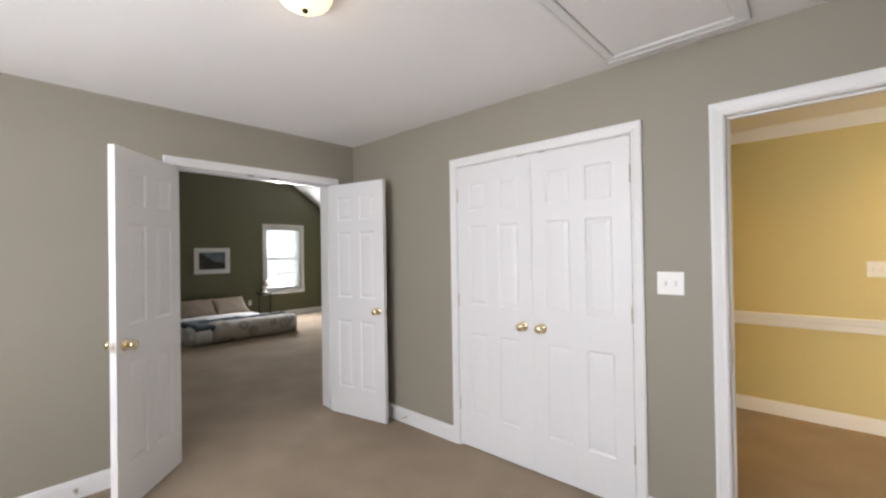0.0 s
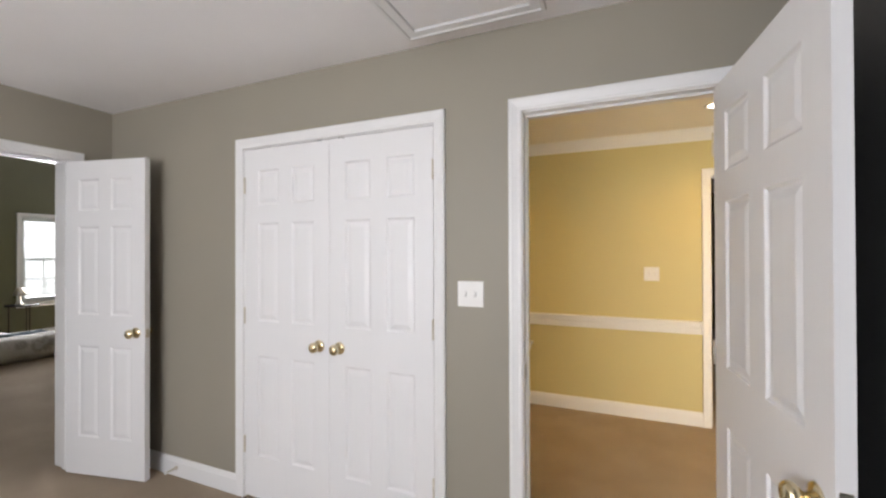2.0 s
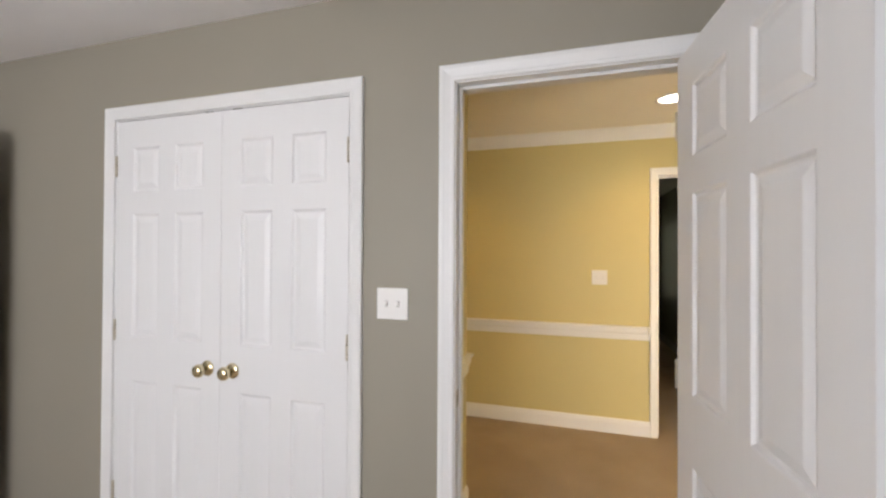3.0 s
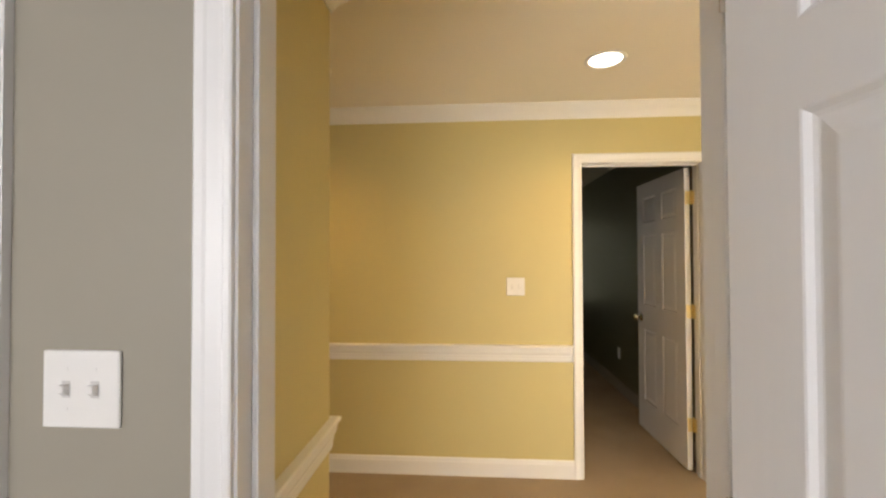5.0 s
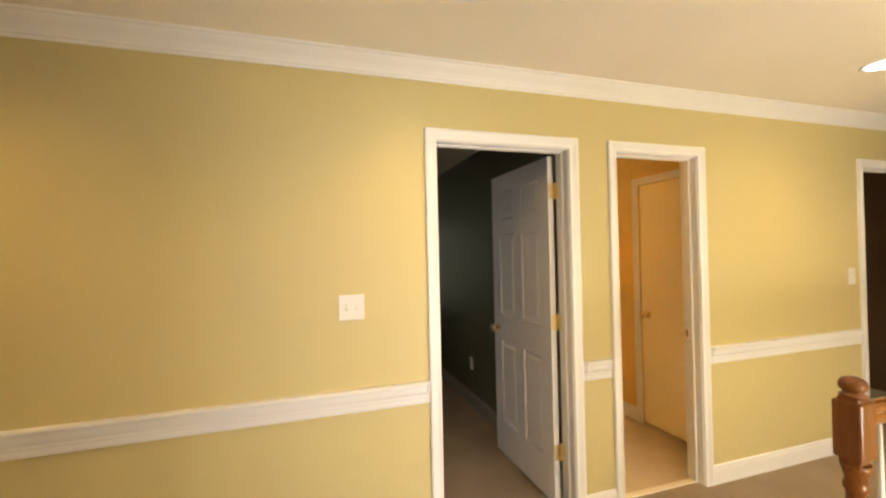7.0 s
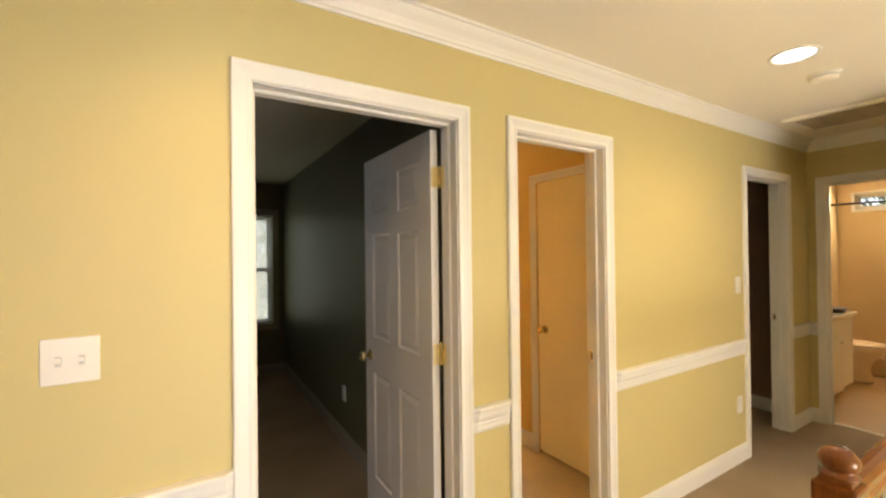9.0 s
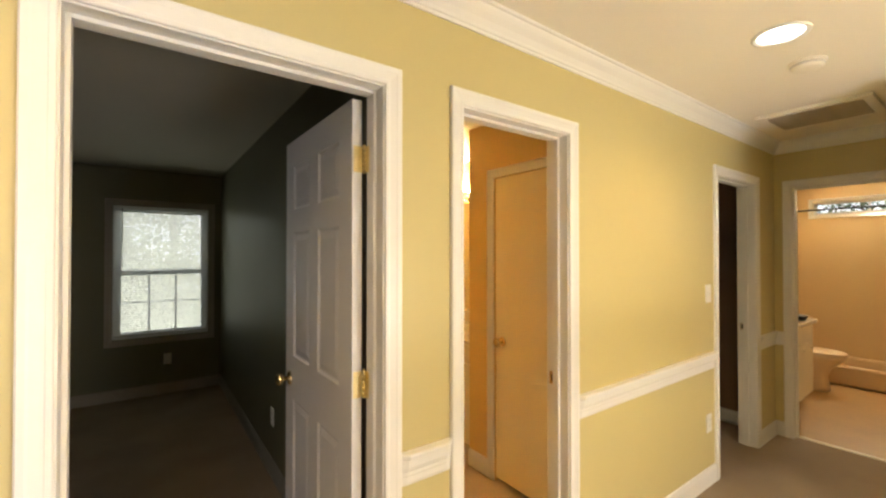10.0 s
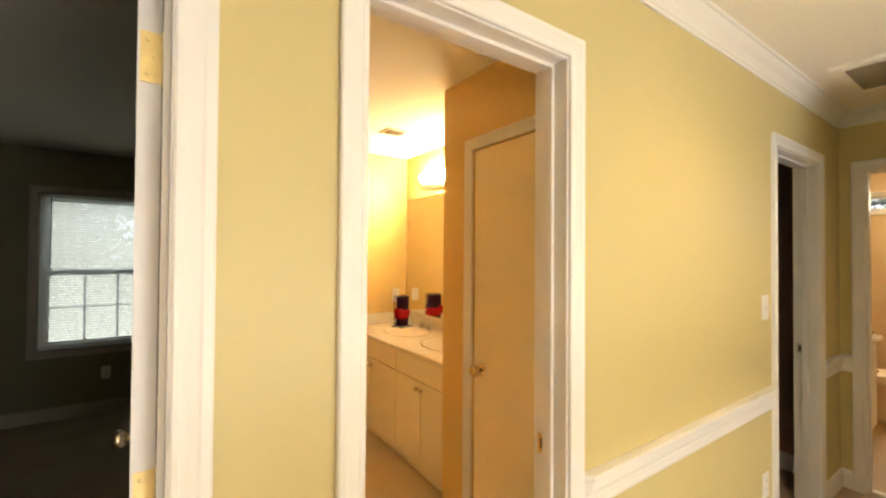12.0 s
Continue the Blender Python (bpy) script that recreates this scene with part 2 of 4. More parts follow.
    for a, b in zip(rings, rings[1:]):
        for i in range(k):
            bm.faces.new((a[i], a[(i + 1) % k], b[(i + 1) % k], b[i]))
    bm.faces.new(rings[0][::-1])
    bm.faces.new(rings[-1])


def finish(name, bm, mats, m=None, parent=None, label="", bevel=0.0, smooth=False):
    bmesh.ops.recalc_face_normals(bm, faces=bm.faces)
    me = bpy.data.meshes.new(name)
    bm.to_mesh(me)
    bm.free()
    for mat in (mats if isinstance(mats, (list, tuple)) else [mats]):
        me.materials.append(mat)
    if smooth:
        for p in me.polygons:
            p.use_smooth = True
    ob = new(name, me)
    if bevel:
        md = ob.modifiers.new("edge", "BEVEL")
        md.width, md.segments, md.limit_method = bevel, 2, "ANGLE"
        md.harden_normals = False
    if parent:
        ob.parent = parent
    if m is not None:
        ob.matrix_basis = m
    if label:
        ob["label"] = label
    return ob


def part(name, bm, mat, parent, label="", m=None, bevel=0.0, smooth=False):
    return finish(name, bm, mat, m, parent, label, bevel, smooth)


def setting(ob, label, category):
    return tagged(ob, label, category, kind="structure")


def one_box(*a, **k):
    bm = bmesh.new()
    box(bm, *a, **k)
    return bm


def wall(name, axis, at, thick, lo, hi, top, holes, mats, label, bottom=0.0):
    """A wall along x or y ("axis"), from lo to hi, between at and at + thick; holes are (lo, hi, bottom, top). mats: the side towards minus, towards plus."""
    bm = bmesh.new()
    sides = {"-y": 0, "+y": 1} if axis == "x" else {"-x": 0, "+x": 1}

    def piece(a, b, z0, z1):
        if b - a > 1e-4 and z1 - z0 > 1e-4:
            if axis == "x":
                box(bm, a, b, at, at + thick, z0, z1, 0, sides)
            else:
                box(bm, at, at + thick, a, b, z0, z1, 0, sides)
    x = lo
    for a, b, z0, z1 in sorted(holes):
        piece(x, a, bottom, top)
        piece(a, b, bottom, z0)
        piece(a, b, z1, top)
        x = b
    piece(x, hi, bottom, top)
    return setting(finish(name, bm, mats), label, "wall")


CASING = [(0.0, 0.0), (0.0, 0.009), (0.003, 0.011), (0.011, 0.0118), (0.014, 0.0105), (0.020, 0.0112), (0.036, 0.0145), (0.041, 0.0165), (0.053, 0.017), (0.057, 0.014), (0.057, 0.0)]
BASE = [(0.0, 0.0), (0.013, 0.0), (0.013, 0.088), (0.010, 0.096), (0.009, 0.104), (0.005, 0.114), (0.0, 0.116)]
CROWN = [(0.0, -0.0915), (0.0074, -0.0915), (0.0093, -0.081), (0.014, -0.0774), (0.0177, -0.0669), (0.0288, -0.0484), (0.0465, -0.0299), (0.0549, -0.0185), (0.0586, -0.0106), (0.0688, -0.0088), (0.0707, 0.0), (0.0, 0.0)]
RAIL = [(0.0, 0.0), (0.008, 0.002), (0.011, 0.012), (0.011, 0.030), (0.014, 0.036), (0.013, 0.046), (0.017, 0.052), (0.022, 0.064), (0.023, 0.088), (0.033, 0.094), (0.034, 0.104), (0.030, 0.109), (0.0, 0.110)]


def casing(name, axis, at, side, lo, hi, top, label):
    """Door casing round a clear opening lo..hi on the wall face at; side: +1 or -1, the way that the face looks."""
    r, bm = 0.005, bmesh.new()
    if axis == "x":
        path = [(lo - r, at, 0), (lo - r, at, top + r), (hi + r, at, top + r), (hi + r, at, 0)]
        n = (0, side, 0)
        flip = side < 0
    else:
        path = [(at, lo - r, 0), (at, lo - r, top + r), (at, hi + r, top + r), (at, hi + r, 0)]
        n = (side, 0, 0)
        flip = side > 0
    sweep(bm, path, CASING, n, flip)
    return setting(finish(name, bm, M_TRIM), label, "door casing")


def frame_lining(name, axis, at, thick, lo, hi, top, label, stop=0.5):
    """Jambs, head and stops in the thickness of a wall."""
    bm, j, a, b = bmesh.new(), 0.018, at - 0.0, at + thick
    s0 = at + thick * stop
    boxes = [(lo - j, lo, a, b, 0, top + j), (hi, hi + j, a, b, 0, top + j), (lo, hi, a, b, top, top + j),
             (lo, lo + 0.011, s0, s0 + 0.034, 0, top), (hi - 0.011, hi, s0, s0 + 0.034, 0, top), (lo + 0.011, hi - 0.011, s0, s0 + 0.034, top - 0.011, top)]
    for u0, u1, v0, v1, z0, z1 in boxes:
        if axis == "x":
            box(bm, u0, u1, v0, v1, z0, z1)
        else:
            box(bm, v0, v1, u0, u1, z0, z1)
    return setting(finish(name, bm, M_TRIM, bevel=0.002), label, "door frame")


def run(name, mat, path, profile, label, category, taper=0.0):
    bm = bmesh.new()
    sweep(bm, path, profile, (0, 0, 1), False, taper)
    return setting(finish(name, bm, mat), label, category)


# ---- doors ----


def panel_mesh(w, h, t):
    """A raised panel with its sticking, on both faces; lower left corner at the origin, the leaf between y = 0 and -t."""
    bm = bmesh.new()
    for face in (0, 1):
        rings = []
        for inset, deep in ((0.0, 0.0), (0.003, 0.001), (0.009, 0.0065), (0.014, 0.008), (0.017, 0.008), (0.038, 0.003), (0.042, 0.0025)):
            y = -deep if face else -t + deep
            rings.append([bm.verts.new(p) for p in ((inset, y, inset), (w - inset, y, inset), (w - inset, y, h - inset), (inset, y, h - inset))])
        for a, b in zip(rings, rings[1:]):
            for k in range(4):
                q = (a[k], a[(k + 1) % 4], b[(k + 1) % 4], b[k])
                bm.faces.new(q[::-1] if face else q)
        bm.faces.new(rings[-1][::-1] if face else rings[-1])
    me = bpy.data.meshes.new("panel")
    bm.to_mesh(me)
    bm.free()
    me.materials.append(M_DOOR)
    return me


ROWS_OF_PANELS = ((0.25, 0.835), (1.03, 1.60), (1.70, 1.905))


def knob_part(parent, x, y, z, way, mat, rose=True):
    """A round knob that sticks out along y (way +1 or -1)."""
    m = pose(x, y, z, -90 * way)
    bm = bmesh.new()
    lathe(bm, [(0.011, 0.0), (0.011, 0.026), (0.017, 0.030), (0.026, 0.038), (0.0285, 0.047), (0.026, 0.056), (0.019, 0.062), (0.010, 0.0645), (0.002, 0.065)], 20)
    k = part("knob", bm, mat, parent, "round polished brass knob", m)
    if rose:
        bm = bmesh.new()
        lathe(bm, [(0.033, 0.0), (0.033, 0.003), (0.029, 0.007), (0.018, 0.010), (0.012, 0.013)], 20)
        part("rose", bm, mat, k)
    return k


def hinge_part(parent, z, mat, m_at, leaf=0.045):
    """A butt hinge: two leaves and a knuckle of five barrels."""
    bm = bmesh.new()
    for k in range(5):
        lathe(bm, [(0.0055, z - 0.044 + k * 0.018), (0.0055, z - 0.044 + k * 0.018 + 0.017)], 8)
    lathe(bm, [(0.003, z - 0.047), (0.007, z - 0.046), (0.004, z - 0.0445)], 8)
    lathe(bm, [(0.004, z + 0.046), (0.007, z + 0.047), (0.003, z + 0.051)], 8)
    h = part("hinge", bm, mat, parent, "brass butt hinge", m_at)
    bm = box_plate(leaf, z)
    part("hinge_leaf", bm, mat, h)
    return h


def box_plate(leaf, z):
    bm = bmesh.new()
    box(bm, 0.0, 0.0022, -leaf, -0.004, z - 0.044, z + 0.044)
    for dz, dy in ((-0.03, -0.03), (0.0, -0.02), (0.03, -0.03)):
        lathe(bm, [(0.0042, 0.0), (0.0042, 0.001), (0.002, 0.0014)], 8, Matrix.Translation((-0.0002, dy * leaf / 0.045, z + dz)) @ Euler((0, radians(-90), 0)).to_matrix().to_4x4())
    return bm


def door_leaf(name, w, label, m, h=2.022, t=0.035, knob_at=None, knob_sides=(1, -1), knob_z=0.925, mirror=False, mat=None):
    """A six-panel leaf; hinge edge at x = 0, free edge at x = w, faces at y = 0 and -t."""
    z0, stile = 0.012, 0.112 if w > 0.65 else 0.098
    mull = 0.10 if w > 0.65 else 0.09
    pw = (w - 2 * stile - mull) / 2
    bm = bmesh.new()
    for a, b in ((0, stile), (w - stile, w)):
        box(bm, a, b, -t, 0, z0, h)
    edges = [z0] + [z for r in ROWS_OF_PANELS for z in r] + [h]
    for a, b in zip(edges[0::2], edges[1::2]):
        box(bm, stile, w - stile, -t, 0, a, b)
    for a, b in ROWS_OF_PANELS:
        box(bm, stile + pw, stile + pw + mull, -t, 0, a, b)
    bmesh.ops.remove_doubles(bm, verts=bm.verts, dist=1e-5)
    ob = setting(finish(name, bm, mat or M_DOOR, m), label, "door")
    for a, b in ROWS_OF_PANELS:
        me = panel_mesh(pw, b - a, t)
        for x in (stile, stile + pw + mull):
            p = new("panel", me)
            p.parent = ob
            p.matrix_basis = pose(x, 0, a)
    for way in knob_sides:
        knob_part(ob, knob_at or w - 0.065, 0.0 if way > 0 else -t, knob_z, way, M_BRASS)
    return ob


def plate(name, label, category, m, w, h, kind):
    """A wall plate in the xz plane that looks towards -y, its middle at the origin."""
    bm = bmesh.new()
    box(bm, -w / 2, w / 2, -0.006, 0, -h / 2, h / 2)
    ob = tagged(finish(name, bm, M_PLATE, m, bevel=0.003), label, category)
    if kind == "outlet":
        for z in (-0.02, 0.02):
            bm = bmesh.new()
            box(bm, -0.017, 0.017, -0.008, -0.005, z - 0.014, z + 0.014)
            sk = part("socket", bm, M_PLATE, ob, bevel=0.002)
            bm = bmesh.new()
            for x in (-0.006, 0.006):
                box(bm, x - 0.001, x + 0.001, -0.0086, -0.0079, z - 0.002, z + 0.007)
            part("slot", bm, M_DARK, sk)
    else:
        for x in ([-0.023, 0.023] if kind == "double" else [0.0]):
            bm = bmesh.new()
            v = box(bm, x - 0.005, x + 0.005, -0.016, -0.005, -0.011, 0.008)
            for q in (v[0], v[1]):
                q.co.z += 0.008
            part("toggle", bm, M_PLATE, ob)
            bm = bmesh.new()
            box(bm, x - 0.0065, x + 0.0065, -0.0066, -0.0055, -0.0125, 0.0125)
            part("toggle_slot", bm, M_SHADE, ob)
            for z in (-0.03, 0.03):
                bm = bmesh.new()
                lathe(bm, [(0.003, 0), (0.003, 0.0012)], 8, pose(x, -0.0055, z, 90))
                part("screw", bm, M_PLATE, ob)
    return ob


# ---- plan ----
CEIL = 2.418
LOW = 2.388           # ceiling of the unlit bedroom and the bathroom
FAR = 2.125           # hall's far wall
TOP = 2.033           # clear height of the doors
HALL_DOOR = (-0.272, 0.462)
CLOSET = (-1.917, -0.699)
FRENCH = (-1.475, -0.235)
D2 = (0.801, 1.556)
BATH = (1.882, 2.481)
D3 = (4.077, 4.770)
END = 5.215           # hall's end wall
ENDDOOR = (1.285, 2.003)
LEFT = -3.205
RIGHT = 0.70
BACK = -3.75
J = 0.018


def hole(o, top=TOP):
    return (o[0] - J, o[1] + J, 0.0, top + J)


# carpet, vinyl, ground floors
def slab(name, mat, x0, x1, y0, y1, z0, z1, label, category):
    return setting(finish(name, one_box(x0, x1, y0, y1, z0, z1), mat), label, category)


slab("floor_office", M_CARPET, LEFT - 0.06, RIGHT + 0.1, BACK - 0.1, 0.06, -0.2, 0.0, "beige cut-pile carpet floor of the room", "carpet")
slab("floor_hall", M_CARPET, -3.3, 1.93, 0.06, FAR + 0.06, -0.2, 0.0, "beige carpet floor of the hall", "carpet")
slab("floor_open_landing", M_CARPET, RIGHT + 0.1, 1.93, -3.1, 0.06, -0.2, 0.0, "beige carpet of the open landing", "carpet")
slab("floor_landing", M_CARPET, 1.93, END + 0.06, 1.02, FAR + 0.06, -0.2, 0.0, "beige carpet landing beside the stair rail", "carpet")
slab("floor_master", M_CARPET, -9.3, LEFT - 0.06, -3.6, 3.5, -0.2, 0.0, "beige carpet floor of the main bedroom", "carpet")
slab("floor_bedroom", M_CARPET, -2.4, 1.71, FAR + 0.06, 6.42, -0.2, 0.0, "carpet floor of the unlit bedroom", "carpet")
slab("floor_bathroom", M_VINYL, 1.71, 3.66, FAR + 0.06, 4.95, -0.2, -0.004, "cream vinyl bathroom floor", "floor")
slab("floor_small_room", M_CARPET, 3.66, 5.36, FAR + 0.06, 4.95, -0.2, 0.0, "carpet floor of a dark room", "carpet")
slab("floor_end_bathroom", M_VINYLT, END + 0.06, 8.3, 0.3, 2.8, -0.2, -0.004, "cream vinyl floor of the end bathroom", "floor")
slab("stairwell_floor", M_CARPET, 1.73, END + 0.06, -3.1, 1.02, -2.75, -2.6, "carpeted floor at the foot of the stairwell", "floor")

# ceilings
slab("ceiling_office", M_CEIL, LEFT - 0.06, RIGHT + 0.1, BACK - 0.1, 0.06, CEIL, CEIL + 0.12, "white painted ceiling", "ceiling")
slab("ceiling_hall", M_CEILB, -3.3, END + 0.06, 0.06, FAR + 0.06, CEIL, CEIL + 0.12, "ivory painted hall ceiling", "ceiling")
slab("ceiling_foyer", M_CEILB, RIGHT + 0.1, END + 0.06, -3.1, 0.06, CEIL, CEIL + 0.12, "ivory foyer ceiling", "ceiling")
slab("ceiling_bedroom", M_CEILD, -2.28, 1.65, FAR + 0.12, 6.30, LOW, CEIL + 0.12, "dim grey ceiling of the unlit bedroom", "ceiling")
slab("ceiling_bathroom", M_CEILB, 1.77, 3.47, FAR + 0.12, 4.79, LOW, CEIL + 0.12, "ivory bathroom ceiling", "ceiling")
slab("ceiling_small_room", M_CEILB, 3.59, 5.36, FAR + 0.06, 4.95, CEIL, CEIL + 0.12, "ceiling of a dark room", "ceiling")
slab("ceiling_end_bathroom", M_CEILB, END + 0.06, 8.3, 0.3, 2.8, CEIL, CEIL + 0.12, "ivory end bathroom ceiling", "ceiling")
bm = bmesh.new()
for s in (-1, 1):
    y1, z1 = s * 3.5, 2.36
    q = [(x, y, z) for x in (-9.3, LEFT - 0.06) for y, z in ((0, 4.75), (y1, z1), (y1, z1 + 0.14), (0, 4.89))]
    v = [bm.verts.new(p) for p in q]
    for f in ((0, 1, 2, 3), (4, 5, 6, 7), (0, 1, 5, 4), (1, 2, 6, 5), (2, 3, 7, 6), (3, 0, 4, 7)):
        bm.faces.new([v[i] for i in f])
setting(finish("ceiling_master", bm, M_CEIL), "white vaulted bedroom ceiling", "ceiling")

# walls
wall("wall_office_north", "x", 0.0, 0.12, LEFT - 0.0, RIGHT + 0.1, CEIL, [hole(CLOSET), hole(HALL_DOOR)], [M_TAUPE, M_YELLOW], "taupe painted wall with closet and hall door")
# wall end out of view, sized to cut foyer light off the hall's left
wall("wall_hall_south", "x", 0.0, 0.12, RIGHT + 0.1, RIGHT + 0.3, CEIL, [], [M_YELLOW, M_YELLOW], "unseen yellow hall wall, its length set to shade the hall's left", bottom=-2.6)
wall("wall_office_west", "y", LEFT - 0.12, 0.12, BACK, 0.86, CEIL, [hole(FRENCH)], [M_OLIVE, M_TAUPE], "taupe painted wall with french doors")
# shade behind the hall door is put into this wall's colour
wall("wall_office_east", "y", RIGHT, 0.10, BACK, 0.0, CEIL, [], [M_CHARCOAL, M_OLIVE], "side wall coloured dark charcoal for the shade behind the door")
wall("wall_office_south", "x", BACK - 0.12, 0.12, LEFT - 0.12, RIGHT + 0.1, CEIL, [(-2.15, -0.05, 0.75, 2.1)], [M_SIDING, M_TAUPE], "taupe painted window wall")
wall("wall_closet_side", "y", -0.552, 0.12, 0.12, 0.86, CEIL, [], [M_TAUPE, M_YELLOW], "yellow painted side of the closet")
wall("wall_closet_back", "x", 0.78, 0.08, LEFT, -0.552, CEIL, [], [M_TAUPE, M_YELLOW], "yellow painted back of the closet")
wall("wall_hall_west", "y", LEFT - 0.12, 0.12, 0.86, FAR + 0.12, CEIL, [], [M_YELLOW, M_YELLOW], "yellow painted hall end")
wall("wall_hall_north", "x", FAR, 0.12, LEFT, END + 0.12, CEIL, [hole(D2), hole(BATH), hole(D3)], [M_YELLOW, M_OLIVE], "yellow painted hall wall with three doorways")
wall("wall_foyer_west", "y", RIGHT + 0.1, 0.10, -3.0, 0.0, CEIL, [], [M_YELLOW, M_YELLOW], "yellow painted foyer wall", bottom=-2.6)
# two walls out of view, added to block foyer light from the end wall
wall("wall_foyer_east", "y", 3.95, 0.10, -3.0, 1.12, CEIL, [], [M_YELLOW, M_YELLOW], "unseen yellow wall added to shade the hall's end wall", bottom=-2.6)
wall("wall_hall_south_end", "x", 0.92, 0.10, 4.05, END, CEIL, [], [M_YELLOW, M_YELLOW], "unseen yellow wall added to close the hall end")
wall("wall_foyer_south", "x", -3.1, 0.10, RIGHT + 0.1, END + 0.12, CEIL, [], [M_YELLOW, M_YELLOW], "yellow painted foyer wall", bottom=-2.6)
wall("wall_foyer_east", "y", END, 0.12, -3.0, 0.12, CEIL, [], [M_YELLOW, M_YELLOW], "yellow painted foyer wall", bottom=-2.6)
wall("wall_hall_east", "y", END, 0.12, 0.12, FAR, CEIL, [hole(ENDDOOR)], [M_YELLOW, M_BEIGE], "yellow painted end wall of the hall", bottom=0.0)
wall("wall_stairwell_east", "y", END, 0.12, 0.12, 1.02, 0.0, [], [M_YELLOW, M_YELLOW], "yellow stairwell wall", bottom=-2.6)
wall("wall_stairwell_west", "y", 1.73, 0.10, -3.0, 1.02, -0.2, [], [M_YELLOW, M_YELLOW], "yellow stairwell wall below the hall", bottom=-2.6)
wall("wall_stairwell_north", "x", 1.02, 0.10, 1.83, END + 0.12, -0.2, [], [M_YELLOW, M_YELLOW], "yellow stairwell wall below the landing", bottom=-2.6)
# main bedroom
wall("wall_master_far", "y", -9.22, 0.12, -3.6, 3.5, 4.85, [(1.82, 2.69, 0.60, 2.04)], [M_SIDING, M_OLIVE], "dark olive gable wall with a window")
wall("wall_master_north", "x", 3.30, 0.12, -9.22, LEFT - 0.12, 2.6, [], [M_OLIVE, M_SIDING], "dark olive bedroom wall")
wall("wall_master_south", "x", -3.6, 0.12, -9.27, LEFT - 0.12, 2.6, [], [M_SIDING, M_OLIVE], "dark olive bedroom wall")
wall("wall_master_near", "y", LEFT - 0.20, 0.08, -3.6, 3.5, 4.85, [(FRENCH[0] - J, FRENCH[1] + J, 0.0, TOP + J)], [M_OLIVE, M_OLIVE], "dark olive bedroom wall round the french doors")
# unlit bedroom
wall("wall_bedroom_east", "y", 1.65, 0.12, FAR + 0.12, 6.30, CEIL, [], [M_OLIVE, M_AMBER], "dark olive partition wall")
wall("wall_bedroom_north", "x", 6.30, 0.14, -2.4, 1.77, CEIL, [(0.672, 1.522, 0.612, 1.997)], [M_OLIVE, M_SIDING], "dark olive wall with a window")
wall("wall_bedroom_west", "y", -2.4, 0.12, FAR + 0.12, 6.30, CEIL, [], [M_OLIVE, M_OLIVE], "dark olive bedroom side wall")
# bathroom
wall("wall_bathroom_linen", "y", 2.83, 0.10, FAR + 0.12, 3.24, CEIL, [(2.30, 2.975, 0.0, TOP - 0.03)], [M_AMBER, M_AMBER], "amber painted wall with the linen closet door")
wall("wall_bathroom_return", "x", 3.14, 0.10, 2.93, 3.47, CEIL, [], [M_AMBER, M_AMBER], "amber painted return beside the vanity")
wall("wall_bathroom_east", "y", 3.47, 0.12, FAR + 0.12, 4.79, CEIL, [], [M_AMBER, M_OLIVE], "amber painted vanity wall")
wall("wall_bathroom_north", "x", 4.79, 0.12, 1.77, 5.42, CEIL, [], [M_AMBER, M_AMBER], "amber painted bathroom end wall")
M_BROWN = material("brown_wall_paint", (0.30, 0.20, 0.13), 0.55, stain=0.03, bump=0.25, bump_size=260, bump_depth=0.001)
wall("wall_small_room_east", "y", 5.16, 0.10, FAR + 0.12, 4.79, CEIL, [], [M_BROWN, M_BROWN], "brown painted wall of a dark room")
# end bathroom
wall("wall_end_bath_north", "x", 2.68, 0.12, END + 0.12, 8.2, CEIL, [], [M_BEIGE, M_BEIGE], "beige painted bathroom wall")
wall("wall_end_bath_south", "x", 0.28, 0.12, END + 0.12, 8.2, CEIL, [], [M_BEIGE, M_BEIGE], "beige painted bathroom wall")
wall("wall_end_bath_east", "y", 8.08, 0.12, 0.28, 2.80, CEIL, [(1.45, 2.50, 1.995, 2.175)], [M_BEIGE, M_SIDING], "beige tub surround wall with a high window")

# casings and frames
SIX = "white moulded door casing"
casing("casing_hall_door", "x", 0.0, -1, *HALL_DOOR, TOP, SIX)
casing("casing_hall_door_inner", "x", 0.12, 1, *HALL_DOOR, TOP, SIX)
casing("casing_closet", "x", 0.0, -1, *CLOSET, TOP, SIX)
casing("casing_french", "y", LEFT, 1, *FRENCH, TOP, SIX)
casing("casing_bedroom", "x", FAR, -1, *D2, TOP, SIX)
casing("casing_bathroom", "x", FAR, -1, *BATH, TOP, SIX)
casing("casing_small_room", "x", FAR, -1, *D3, TOP, SIX)
casing("casing_end_bath", "y", END, -1, *ENDDOOR, TOP, SIX)
casing("casing_linen", "y", 2.83, -1, 2.30, 2.975, TOP - 0.035, SIX)
JAMB = "white painted door jamb with stop"
frame_lining("frame_hall_door", "x", 0.0, 0.12, *HALL_DOOR, TOP, JAMB, 0.33)
frame_lining("frame_closet", "x", 0.0, 0.12, *CLOSET, TOP, JAMB, 0.34)
frame_lining("frame_french", "y", LEFT - 0.20, 0.20, *FRENCH, TOP, JAMB, 0.55)
frame_lining("frame_bedroom", "x", FAR, 0.12, *D2, TOP, JAMB, 0.38)
frame_lining("frame_bathroom", "x", FAR, 0.12, *BATH, TOP, JAMB, 0.38)
frame_lining("frame_small_room", "x", FAR, 0.12, *D3, TOP, JAMB, 0.38)
frame_lining("frame_end_bath", "y", END, 0.12, *ENDDOOR, TOP, JAMB, 0.38)

